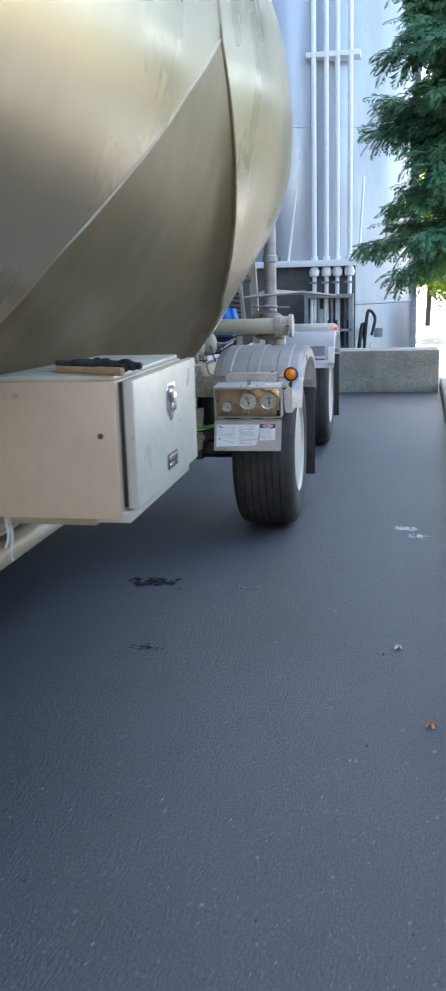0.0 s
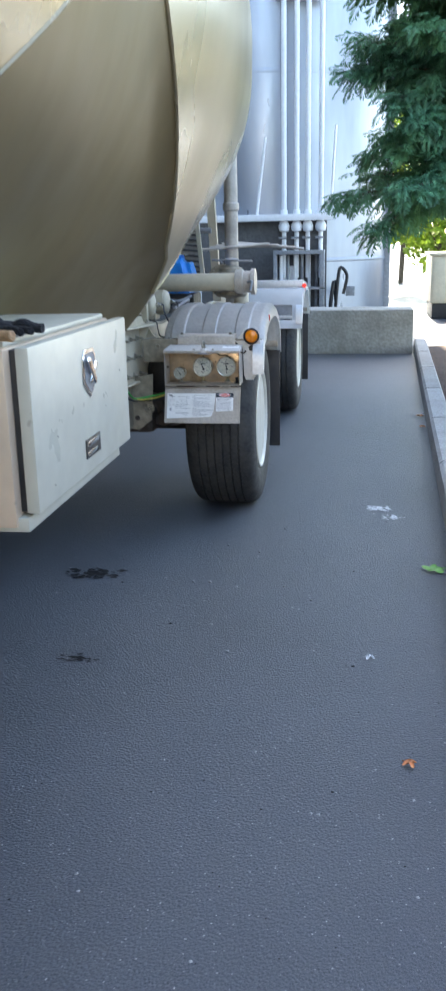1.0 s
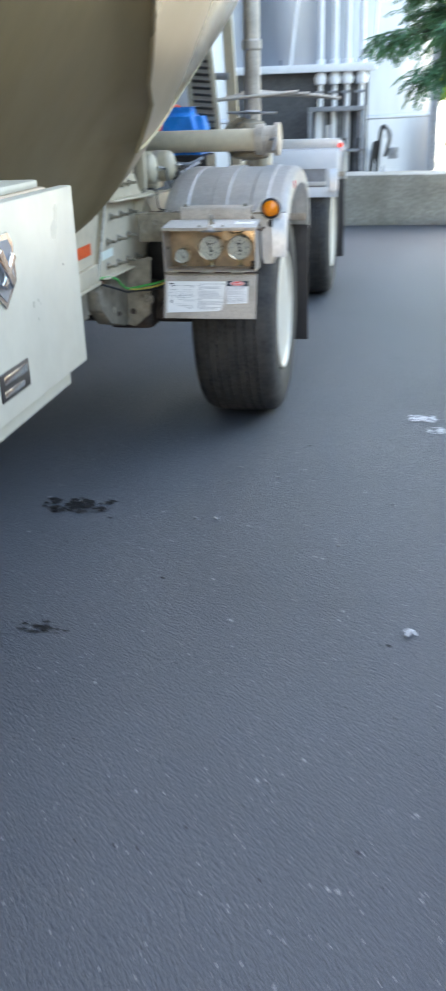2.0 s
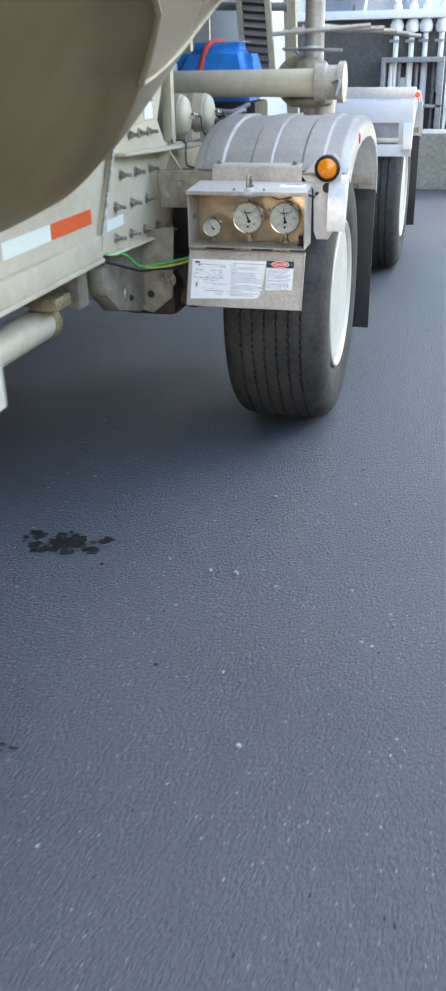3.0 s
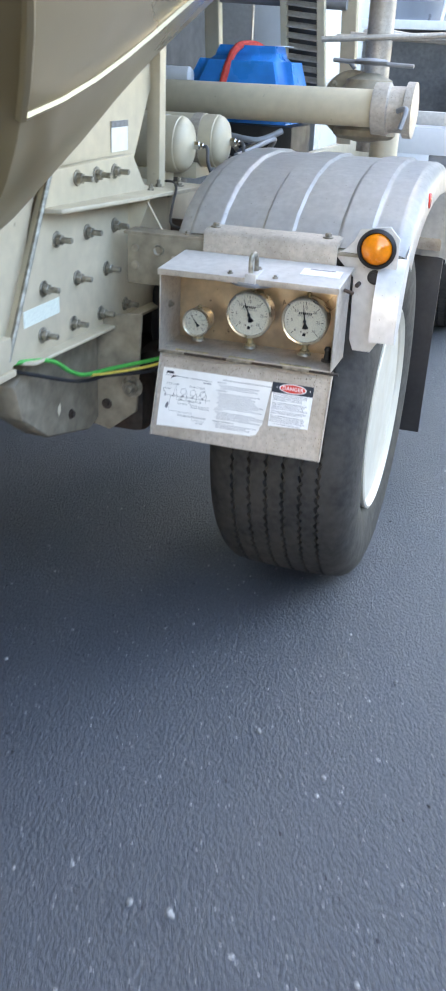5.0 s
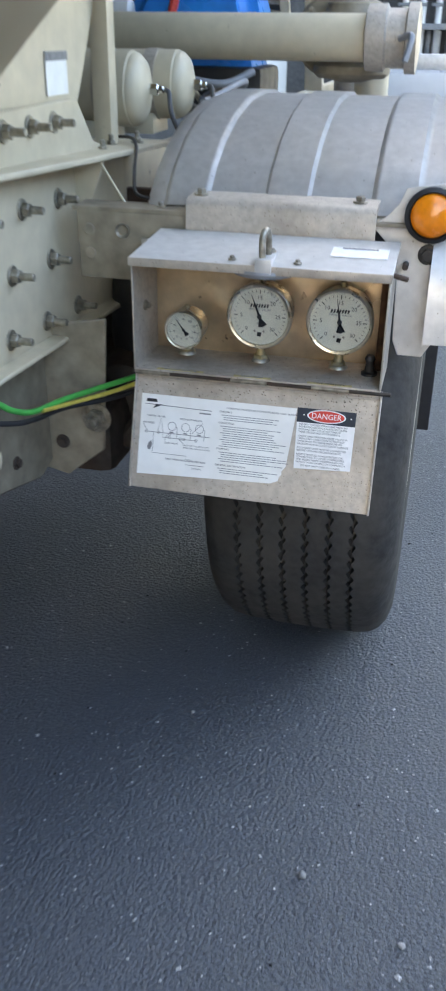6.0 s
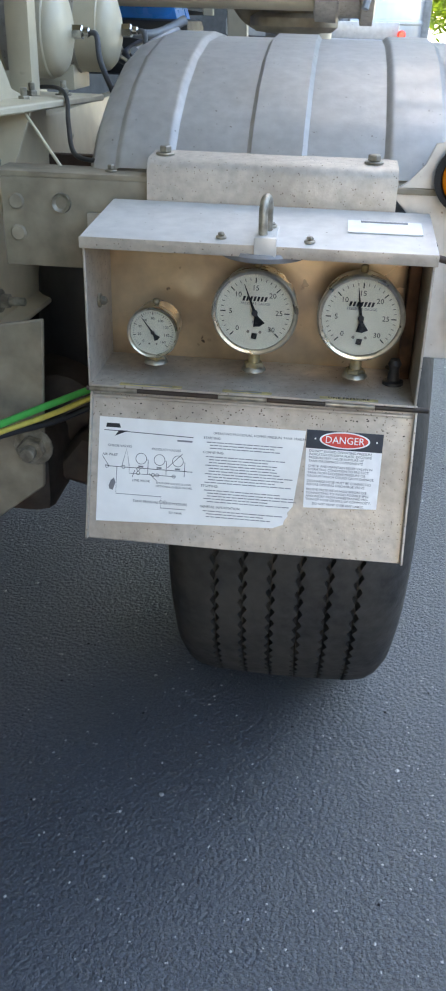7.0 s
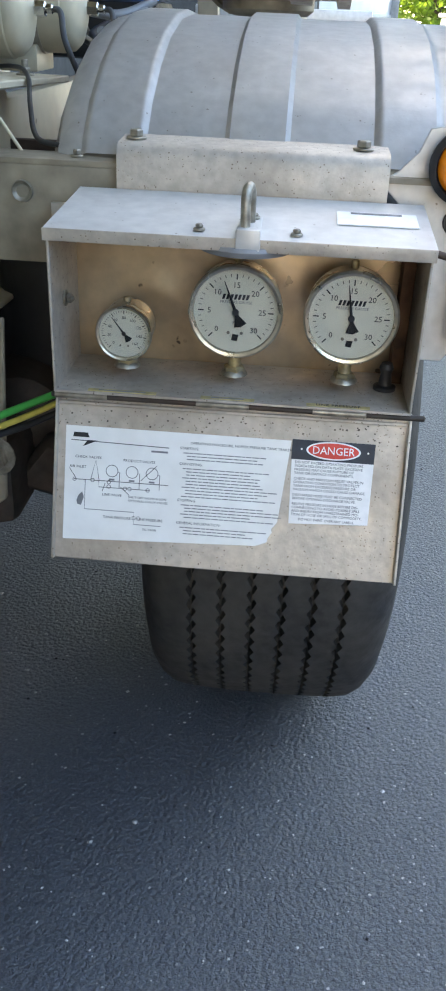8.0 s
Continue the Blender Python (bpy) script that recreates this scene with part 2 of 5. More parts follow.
def lathe(profile, centre, axis="y", n=32, bm=None, caps=True):
    """A body of revolution; profile: (along, radius) pairs about an axis through centre."""
    c = Vector(centre)
    rings = []
    for a, r in profile:
        ring = []
        for i in range(n):
            w = 2 * math.pi * i / n
            u, v = r * math.cos(w), r * math.sin(w)
            ring.append(c + Vector({"x": (a, u, v), "y": (u, a, v), "z": (u, v, a)}[axis]))
        rings.append(ring)
    return loft(rings, True, caps, bm)


def tube(points, r, n=10, bm=None, smooth=True):
    """A round tube along a line of points, rounded by a spline."""
    P = [Vector(p) for p in points]
    if smooth and len(P) > 2:
        Q = []
        for i in range(len(P) - 1):
            p0, p1, p2, p3 = P[max(i - 1, 0)], P[i], P[i + 1], P[min(i + 2, len(P) - 1)]
            for k in range(8):
                t = k / 8
                Q.append(0.5 * (2 * p1 + (p2 - p0) * t + (2 * p0 - 5 * p1 + 4 * p2 - p3) * t * t + (3 * p1 - p0 - 3 * p2 + p3) * t ** 3))
        P = Q + [P[-1]]
    rings, side = [], None
    for i, p in enumerate(P):
        d = (P[min(i + 1, len(P) - 1)] - P[max(i - 1, 0)]).normalized()
        if side is None:
            side = d.orthogonal().normalized()
        side = (side - d * side.dot(d)).normalized()
        up = d.cross(side)
        rings.append([p + r * (math.cos(2 * math.pi * k / n) * side + math.sin(2 * math.pi * k / n) * up) for k in range(n)])
    return loft(rings, True, True, bm)


def rod(a, b, r, n=16, bevel=0.0, bm=None):
    a, b = Vector(a), Vector(b)
    d = (b - a).normalized()
    side = d.orthogonal().normalized()
    up = d.cross(side)
    L = (b - a).length
    stops = [(0, r), (L, r)] if not bevel else [(0, r - bevel), (bevel, r), (L - bevel, r), (L, r - bevel)]
    return loft([[a + d * s + q * (math.cos(2 * math.pi * k / n) * side + math.sin(2 * math.pi * k / n) * up) for k in range(n)] for s, q in stops], True, True, bm)


def plate(outline, push, bevel=0.0, bm=None):
    """A flat sheet with an outline of world points, made thick along push."""
    bm = bm or bmesh.new()
    b2 = bmesh.new()
    a = [b2.verts.new(p) for p in outline]
    b = [b2.verts.new(Vector(p) + Vector(push)) for p in outline]
    b2.faces.new(a)
    b2.faces.new(b)
    for i in range(len(a)):
        j = (i + 1) % len(a)
        b2.faces.new((a[i], a[j], b[j], b[i]))
    bmesh.ops.recalc_face_normals(b2, faces=b2.faces)
    if bevel:
        bmesh.ops.bevel(b2, geom=b2.edges[:], offset=bevel, segments=1, affect="EDGES")
    return absorb(bm, b2)


def bolt(at, out, r=0.010, h=0.008, stud=0.0, washer=True):
    """A hexagon nut on a washer, with a stud through it, on a face whose normal is out."""
    at, out = Vector(at), Vector(out).normalized()
    bm = bmesh.new()
    if washer:
        rod(at, at + out * 0.003, r * 1.5, 16, 0.0008, bm)
    rod(at + out * 0.003, at + out * (0.003 + h), r, 6, 0.0012, bm)
    if stud:
        rod(at + out * h, at + out * (h + stud), r * 0.55, 10, 0.001, bm)
    return bm


# ---- ground and setting ----
def sheet(name, x0, x1, y0, y1, z, mat, label, category, nx=1, ny=1):
    bm = bmesh.new()
    grid = [[bm.verts.new((x0 + (x1 - x0) * i / nx, y0 + (y1 - y0) * j / ny, z)) for j in range(ny + 1)] for i in range(nx + 1)]
    for i in range(nx):
        for j in range(ny):
            bm.faces.new((grid[i][j], grid[i + 1][j], grid[i + 1][j + 1], grid[i][j + 1]))
    return tagged(link(name, bm, mat), label, category, kind="structure")


sheet("ground", -700, 700, -600, 800, 0, ASPHALT, "dark grey asphalt yard with pale grit", "ground")


def kerb_x(y):
    return 1.25 + 0.029 * y


def build_kerb():
    """Concrete kerb stones along the planting bed."""
    kerb = thing("kerb", (kerb_x(5), 5, 0), "weathered concrete kerb along the planting bed", "kerb", kind="structure")
    y = -4.0
    while y < 13.0:
        y2 = y + 1.49
        x, x2 = kerb_x(y), kerb_x(y2)
        prof = [(0, -0.02), (0.012, 0.115), (0.035, 0.135), (0.165, 0.138), (0.18, 0.12), (0.18, -0.02)]
        bm = loft([[(x + a, y + 0.004, z) for a, z in prof], [(x2 + a, y2 - 0.004, z) for a, z in prof]])
        part("kerb_stone", bm, KERB, kerb, smooth=20)
        y = y + 1.5
    bm = bmesh.new()
    rng = random.Random(4)
    rows = []
    for j in range(46):
        yy = -4 + 17.4 * j / 45
        rows.append([bm.verts.new((kerb_x(yy) + 0.178 + 3.4 * i / 14, yy, 0.075 + rng.uniform(0, 0.035) + 0.02 * math.sin(i))) for i in range(15)])
    for a, b in zip(rows, rows[1:]):
        for i in range(14):
            bm.faces.new((a[i], a[i + 1], b[i + 1], b[i]))
    tagged(link("planting_bed", bm, BARK_BED), "brown bark mulch in the planting bed", "planting bed", kind="structure")


build_kerb()


def build_block(name, x0, x1, y0, h, label):
    """A cast concrete barrier block with worn, chamfered edges."""
    bm = box((x0, y0, -0.01), (x1, y0 + 0.62, h), 0.03)
    bmesh.ops.subdivide_edges(bm, edges=[e for e in bm.edges if e.calc_length() > 0.3], cuts=6, use_grid_fill=True)
    for v in bm.verts:
        v.co += Vector((0, 0.012, 0.010)) * noise.noise(v.co * 5)
    tagged(link(name, bm, CONCRETE, smooth=30), label, "concrete block")


build_block("concrete_block", 0.12, 1.62, 13.36, 0.60, "weathered grey concrete barrier block on the asphalt")
build_block("concrete_block", -1.40, 0.10, 13.38, 0.60, "grey concrete barrier block behind the trailer")

SILO_C, SILO_R = Vector((-1.12, 19.75, 0)), 2.5


def build_silo():
    silo = thing("silo", SILO_C, "tall pale blue-grey metal silo with vertical pipes", "silo")
    prof = [(0.0, SILO_R), (1.15, SILO_R), (1.17, SILO_R + 0.012), (1.2, SILO_R + 0.012), (1.22, SILO_R)]
    for k in range(1, 8):
        z = 1.2 + 3.1 * k
        prof += [(z, SILO_R), (z + 0.01, SILO_R + 0.003), (z + 0.05, SILO_R + 0.003), (z + 0.07, SILO_R)]
    prof += [(28.0, SILO_R), (28.5, 0.6)]
    part("shell", lathe(prof, SILO_C, "z", 96), SILO, silo, smooth=6)
    # dark joint strip down the flank
    part("flank_strip", box((1.30, 19.2, 0), (1.43, 19.5, 27), 0.01), GREY, silo)
    # shelf that carries the pipes
    part("shelf", box((-1.9, 17.0, 1.90), (0.46, 17.9, 1.97), 0.008), PIPE_WHITE, silo, "white steel shelf")
    part("shelf_lip", box((-1.9, 16.97, 1.87), (0.47, 16.998, 1.98), 0.005), PIPE_WHITE, silo)
    for x in (-0.385, -0.165, 0.03, 0.255):
        part("pipe", rod((x, 17.12, 1.97), (x, 17.12, 27.5), 0.045, 14), PIPE_WHITE, silo, "white vertical pipe")
        part("pipe_collar", rod((x, 17.12, 1.972), (x, 17.12, 2.05), 0.065, 14, 0.01), PIPE_WHITE, silo)
        part("pipe", rod((x, 17.12, 0.9), (x, 17.12, 1.86), 0.04, 12), PIPE_WHITE, silo, "white vertical pipe")
        part("valve", lathe([(0, 0.03), (0.02, 0.085), (0.1, 0.10), (0.17, 0.07), (0.19, 0.04)], (x, 17.1, 1.68), "z", 14), PIPE_WHITE, silo, "white pipe valve")
        part("valve_handle", box((x - 0.09, 17.02, 1.56), (x + 0.05, 17.05, 1.60), 0.01), GREY, silo)
    for z in (5.4, 9.0):
        part("pipe_bracket", box((-0.52, 17.08, z), (0.42, 17.5, z + 0.09), 0.01), PIPE_WHITE, silo)
    part("brace", rod((-0.86, 17.1, 1.97), (-0.70, 17.1, 3.25), 0.022, 8), PIPE_WHITE, silo)
    part("brace", rod((0.42, 17.1, 1.97), (0.50, 17.1, 3.4), 0.022, 8), PIPE_WHITE, silo)
    # open cage of pipework under the shelf
    for lo, hi in (((-0.56, 16.9, 1.30), (0.33, 17.3, 1.37)), ((-0.56, 16.9, 0.35), (-0.50, 17.3, 1.30)), ((0.25, 16.9, 0.35), (0.33, 17.3, 1.30)), ((-0.56, 16.9, 0.7), (0.33, 17.3, 0.74))):
        part("cage_bar", box(lo, hi, 0.006), GREY, silo, "grey steel cage bar")
    for k in range(6):
        x = -0.44 + 0.125 * k
        part("cage_pipe", rod((x, 17.1, 0.4), (x, 17.1, 1.29), 0.028, 10), GREY if k % 2 else PIPE_WHITE, silo)
    part("cage_box", box((-0.48, 17.15, 0.42), (-0.15, 17.28, 1.1), 0.01), PIPE_WHITE, silo)
    # dark sheet for the recess and the shade under the shelf, and hose on the skin
    part("recess_panel", box((-1.9, 17.20, 0.3), (0.36, 17.235, 1.865), 0.01), DARK_GREY, silo, "dark grey panel for the recess and the shelf's shade")
    part("hose", tube([(0.52, 17.3, 0.25), (0.55, 17.2, 0.7), (0.6, 17.2, 1.05), (0.72, 17.25, 0.92), (0.66, 17.25, 0.6)], 0.03, 8), BLACK, silo, "black coiled hose")
    part("hose", tube([(0.42, 17.3, 0.2), (0.45, 17.2, 0.55), (0.5, 17.22, 0.82), (0.53, 17.25, 0.5)], 0.035, 8), BLACK, silo, "black coiled hose")
    part("junction_box", box((0.70, 17.5, 0.55), (0.86, 17.6, 0.72), 0.01), GREY, silo)
    for ob in silo.children:
        if ob.name.split(".")[0] not in ("shell", "flank_strip"):
            ob.data.transform(Matrix.Translation((-0.085, 0, 0)))


build_silo()


def build_wall():
    """Unseen walls added round the yard; the first blocks light beyond the trailer."""
    w = tagged(new("wall_west"), "unseen dark wall behind the trailer, added to block light", "wall", kind="structure")
    w.location = (-2.4, 4, 0)
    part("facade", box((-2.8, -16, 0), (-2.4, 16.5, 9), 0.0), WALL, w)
    # added out of view: dark wall behind the bed blocks sky, pale back wall bounces sun
    e = tagged(new("wall_east"), "unseen dark wall behind the planting bed, added to block light", "wall", kind="structure")
    e.location = (5.2, 0, 0)
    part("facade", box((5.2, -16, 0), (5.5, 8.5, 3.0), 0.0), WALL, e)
    b = tagged(new("wall_south"), "unseen pale wall at the back of the yard, added to bounce light", "wall", kind="structure")
    b.location = (0, -16, 0)
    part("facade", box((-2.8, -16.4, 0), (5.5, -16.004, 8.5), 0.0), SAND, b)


build_wall()


# ---- trailer ----
TX = -0.8                        # middle line of the trailer


# the rear end at six stations: height of the widest point, half width, drop below it, fullness of flank and belly
REAR = ((2.347, 1.187, 1.463, 0.947, 1.0), (2.382, 1.250, 1.211, 1.015, 0.97), (2.427, 1.196, 0.981, 0.948, 0.968),
        (2.476, 1.011, 0.769, 0.883, 0.975), (2.530, 0.718, 0.574, 0.915, 0.964), (2.588, 0.318, 0.393, 1.045, 0.937))


def shell(v):
    """The rear station values at v, rounded by a spline."""
    u = min(max((v - 3.3) / 5.3, 0), 1) * 5
    i = min(int(u), 4)
    t = u - i
    out = []
    for p1, p2, p0, p3 in zip(REAR[i], REAR[i + 1], REAR[max(i - 1, 0)], REAR[min(i + 2, 5)]):
        out.append(0.5 * (2 * p1 + (p2 - p0) * t + (2 * p0 - 5 * p1 + 4 * p2 - p3) * t * t + (3 * p1 - p0 - 3 * p2 + p3) * t ** 3))
    return out


def lean(v, z):
    """The hopper rings lean back towards the ground."""
    a = 1.1925 * max(0, 2.35 - z)
    return v + a if v + a < 4.322 else (v + a * 8.6 / 3.908) / (1 + a / 3.908)


def tank_ring(v, n=72):
    """Half cross-section mirrored to a closed ring."""
    half = []
    zc, rx, rb, flank, belly = shell(v)
    top, R, C = 3.78, 1.187, 2.347
    m = n // 2
    za = 0.042 + 0.982 * float(np.interp(v, (0.6, 0.8, 1.175, 1.43, 1.86, 2.59, 3.3), (1.17, 1.27, 1.45, 1.62, 1.81, 2.10, 2.347))) if v < 3.3 else zc
    wa = math.pi / 2 if v >= 3.3 else math.acos(max(-1, min(1, (za - C) / R)))
    for k in range(m):
        w = wa * k / m
        half.append((rx * math.sin(w), zc + (top - zc) * math.cos(w)) if v >= 3.3 else (R * math.sin(w), C + (R if w > math.pi / 2 else top - C) * math.cos(w)))
    zb = 0.991 - max(0, v - 0.6) * 0.195
    xa = R * math.sin(wa)
    blend = min(1, max(0, (3.3 - v) / 1.9)) ** 0.5
    for k in range(n - m + 1):
        p = k / (n - m)
        w = math.pi / 2 * (1 + p)
        e = (rx * max(0, math.sin(w)) ** flank, zc - rb * abs(math.cos(w)) ** belly)
        if v < 3.3:
            e = (e[0] + (xa - rx) * (1 - p), e[1] + (za - zc) * (1 - p))
            q = (xa * (1 - p) ** 1.2255, za - (za - zb) * p ** 0.8)
            f = min(1, max(0, (p - 0.35) / 0.55))
            f = blend * (1 - f * f * (3 - 2 * f))
            e = (q[0] * f + e[0] * (1 - f), q[1] * f + e[1] * (1 - f))
        half.append(e)
    ring = [(TX + x, lean(v, z), z) for x, z in half]
    return ring + [(2 * TX - x, y, z) for x, y, z in ring[-2:0:-1]]


def bead(points, r=0.009):
    return tube(points, r, 6, smooth=False)


def build_trailer():
    tr = thing("tank_trailer", (TX, 6, 0), "beige metal dry-bulk tank trailer parked on asphalt", "tank trailer")
    stations = [-7.0, -3, -0.5, 0.3] + [0.6 + 0.1 * k for k in range(28)] + [3.3 + 0.2650 * k for k in range(1, 21)]
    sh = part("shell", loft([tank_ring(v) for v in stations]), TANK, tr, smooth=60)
    ring, seam = len(tank_ring(0)), 31
    for e in sh.data.edges:
        (ra, a), (rb, b) = (divmod(v, ring) for v in e.vertices)
        on_ring = ra == rb == seam and (min(a, b) < 54 or min(a, b) > 90)
        on_hopper = a == b and a in (36, ring - 36) and max(ra, rb) <= seam
        e.use_edge_sharp = on_ring or on_hopper
    # the hopper cone's shade is put into a duller, darker steel than the shell's
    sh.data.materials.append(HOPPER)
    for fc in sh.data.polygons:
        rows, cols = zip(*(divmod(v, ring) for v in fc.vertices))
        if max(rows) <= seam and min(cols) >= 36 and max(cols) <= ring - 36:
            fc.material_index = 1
    # weld beads: ring seam, slanting hopper seam, rear lap seam
    corner = 54
    part("weld_bead", bead(tank_ring(3.3)[6:corner + 1], 0.008), TANK, tr)
    part("weld_bead", bead([tank_ring(0.8 + 0.1 * k)[36] for k in range(26)], 0.004), TANK, tr)
    part("weld_bead", bead([tank_ring(3.3 + 0.15 * k)[corner] for k in range(20)], 0.006), TANK, tr)

    # frame rail with reflective tape
    rail = part("frame_rail", plate([(-0.285, -5, 0.815), (-0.285, 5.04, 0.808), (-0.285, 5.20, 1.16), (-0.285, -5, 1.08)], (-0.03, 0, 0), 0.003), PAINT, tr)
    part("rail_flange", box((-0.40, -5, 0.797), (-0.258, 5.035, 0.811), 0.003), PAINT, tr)
    part("rail_lip", box((-0.2835, -5, 0.812), (-0.262, 5.03, 0.878), 0.004), PAINT, tr)
    for k, y in enumerate((4.43, 4.722)):
        part("reflective_tape", box((-0.2845, y, 0.917), (-0.283, y + 0.287, 0.961), 0), TAPE_RED if k else TAPE_WHITE, rail, "red reflective tape" if k else "white reflective tape")
    part("rail_web", plate([(-0.295, 4.9, 1.0), (-0.295, 5.70, 0.90), (-0.295, 5.70, 1.16), (-0.295, 5.83, 1.36), (-0.295, 5.8, 1.46), (-0.295, 5.2, 1.40)], (-0.03, 0, 0), 0.002), PAINT, tr)
    # bolted splice plate with studs
    sp = part("splice_plate", plate([(-0.267, 5.035, 0.815), (-0.267, 5.82, 0.785), (-0.267, 5.86, 0.81), (-0.267, 5.86, 1.06), (-0.267, 5.70, 1.10), (-0.267, 5.63, 1.176), (-0.267, 5.225, 1.174), (-0.267, 5.02, 0.83)], (-0.02, 0, 0), 0.002), PAINT, tr)
    for z, y0, dy, n, dz in ((0.849, 5.158, 0.139, 4, -0.008), (0.944, 5.172, 0.150, 3, -0.006), (1.035, 5.235, 0.142, 3, -0.005), (1.148, 5.337, 0.093, 3, -0.001)):
        for k in range(n):
            part("stud", bolt((-0.267, y0 + dy * k, z + dz * k), (1, 0, 0), 0.0115, 0.012, 0.026), STEEL, sp)
    part("plate_flange", plate([(-0.268, 5.06, 0.809), (-0.238, 5.08, 0.807), (-0.232, 5.82, 0.781), (-0.268, 5.84, 0.781)], (0, 0, 0.008), 0.002), PAINT, sp)
    part("tape_tag", box((-0.2665, 5.085, 0.880), (-0.265, 5.235, 0.914), 0), TAPE_WHITE, sp, "pale reflective sticker")
    part("weld_line", bead([(-0.266, 5.018, 0.83), (-0.266, 5.222, 1.174)], 0.006), STEEL, sp)
    # shelf over the splice plate with its gusset
    part("gusset_shelf", plate([(-0.268, 5.18, 1.094), (-0.225, 5.19, 1.094), (-0.205, 5.53, 1.082), (-0.20, 5.98, 1.066), (-0.42, 6.0, 1.066), (-0.268, 5.72, 1.076)], (0, 0, 0.010), 0.002), PAINT, tr)
    part("gusset", plate([(-0.268, 5.60, 0.93), (-0.268, 5.60, 1.08), (-0.21, 5.60, 1.08)], (0, 0.008, 0)), PAINT, tr)
    for x, y in ((-0.25, 5.70), (-0.27, 5.80), (-0.24, 5.87), (-0.32, 5.90)):
        part("shelf_bolt", bolt((x, y, 1.080), (0, 0, 1), 0.009, 0.008, 0.014), STEEL, tr)
    part("sticker", box((-0.2935, 5.565, 1.182), (-0.292, 5.655, 1.250), 0), PAPER, tr, "small white sticker")
    part("sticker_head", box((-0.2918, 5.565, 1.236), (-0.2905, 5.655, 1.250), 0), INK_GREY, tr)
    part("upright_post", box((-0.305, 5.80, 1.075), (-0.268, 5.84, 1.60), 0.004), PAINT, tr)
    # suspension hanger and the crossbeam under the rail
    part("hanger", plate([(-0.283, 5.14, 0.81), (-0.283, 5.45, 0.80), (-0.283, 5.45, 0.56), (-0.283, 5.40, 0.545), (-0.283, 5.19, 0.60), (-0.283, 5.08, 0.68), (-0.283, 5.06, 0.76)], (-0.06, 0, 0), 0.004), GRIMY_PAINT, tr)
    part("hanger_side", plate([(-0.34, 5.452, 0.81), (-0.165, 5.452, 0.84), (-0.18, 5.452, 0.59), (-0.255, 5.452, 0.53), (-0.34, 5.452, 0.55)], (0, 0.008, 0), 0.002), GRIMY_PAINT, tr)
    part("hanger_pin", bolt((-0.19, 5.45, 0.655), (0, -1, 0), 0.019, 0.016, 0.018), STEEL, tr)
    part("hanger_bolt", bolt((-0.282, 5.30, 0.62), (1, 0, 0), 0.008, 0.006, 0), DARK, tr)
    part("hanger_bolt", bolt((-0.26, 5.45, 0.60), (0, -1, 0), 0.009, 0.006, 0), DARK, tr)
    part("suspension_arm", box((-0.40, 5.52, 0.50), (-0.19, 6.1, 0.64), 0.03), DARK, tr, "greasy suspension arm")
    part("crossbeam", box((-1.4, 5.47, 0.60), (-0.30, 5.58, 0.80), 0.01), DARK, tr)
    part("brake_chamber", lathe([(0, 0.03), (0.02, 0.07), (0.10, 0.085), (0.16, 0.07), (0.18, 0.03)], (-0.21, 5.62, 0.62), "y", 20), DARK, tr)
    part("brake_bracket", plate([(-0.16, 5.58, 0.62), (-0.10, 5.58, 0.60), (-0.07, 5.58, 0.55), (-0.14, 5.58, 0.52), (-0.22, 5.58, 0.54)], (0, 0.05, 0), 0.01), DARK, tr)
    # black body added to keep the gap between splice plate and gauge box dark
    part("air_spring", lathe([(0.50, 0.07), (0.52, 0.10), (0.60, 0.115), (0.66, 0.108), (0.72, 0.115), (0.82, 0.11), (0.90, 0.09), (0.92, 0.05)], (-0.165, 5.80, 0), "z", 28), BLACK, tr, "black ribbed filler added to darken the gap behind the gauge box")
    part("inner_web", box((-0.60, 5.95, 0.45), (-0.03, 5.97, 0.98), 0.004), DARK, tr)
    for y in (5.98, 9.05):
        part("axle", rod((-1.9, y, 0.5), (0.1, y, 0.5), 0.065, 20), DARK, tr)
    # hose tube under the rail with its clamp
    part("hose_tube", rod((-0.42, -3, 0.66), (-0.40, 4.88, 0.645), 0.05, 24, 0.006), PAINT, tr)
    part("hose_clamp", lathe([(0, 0.05), (0.004, 0.056), (0.035, 0.056), (0.04, 0.05)], (-0.40, 4.83, 0.645), "y", 24), BRASS, tr)
    part("clamp_block", box((-0.40, 4.76, 0.70), (-0.31, 4.87, 0.74), 0.008), BRASS, tr)
    part("crossmember", box((-1.4, 4.95, 0.66), (-0.32, 5.03, 0.80), 0.008), GRIMY_PAINT, tr)
    part("brace_tube", rod((-0.62, 4.80, 0.77), (-0.30, 5.26, 0.645), 0.026, 20), PAINT, tr, "cream diagonal brace tube")
    part("dark_pipe", rod((-0.46, 5.02, 0.75), (-0.37, 5.25, 0.715), 0.042, 24), DARK, tr)
    part("copper_ring", lathe([(0, 0.043), (0.004, 0.047), (0.05, 0.047), (0.054, 0.043)], (0, 0, 0), "y", 24), BRASS, tr, "dull copper-coloured ring").data.transform(Matrix.Translation((-0.365, 5.255, 0.712)) @ Matrix.Rotation(-0.37, 4, "Z"))
    part("far_rail", box((-1.43, -5, 0.80), (-1.40, 9.6, 1.02), 0.004), PAINT, tr)
    part("rear_rail", box((-0.33, 5.60, 0.86), (-0.295, 9.9, 1.04), 0.004), PAINT, tr)
    # wheels
    for y in (5.98, 9.05):
        for side in (1, -1):
            build_wheel(tr, y, side)
    # discharge pipe across, with coupling, elbow and valve body
    pipe = part("cross_pipe", rod((-1.3, 6.62, 1.267), (0.15, 6.60, 1.270), 0.056, 28), PAINT, tr)
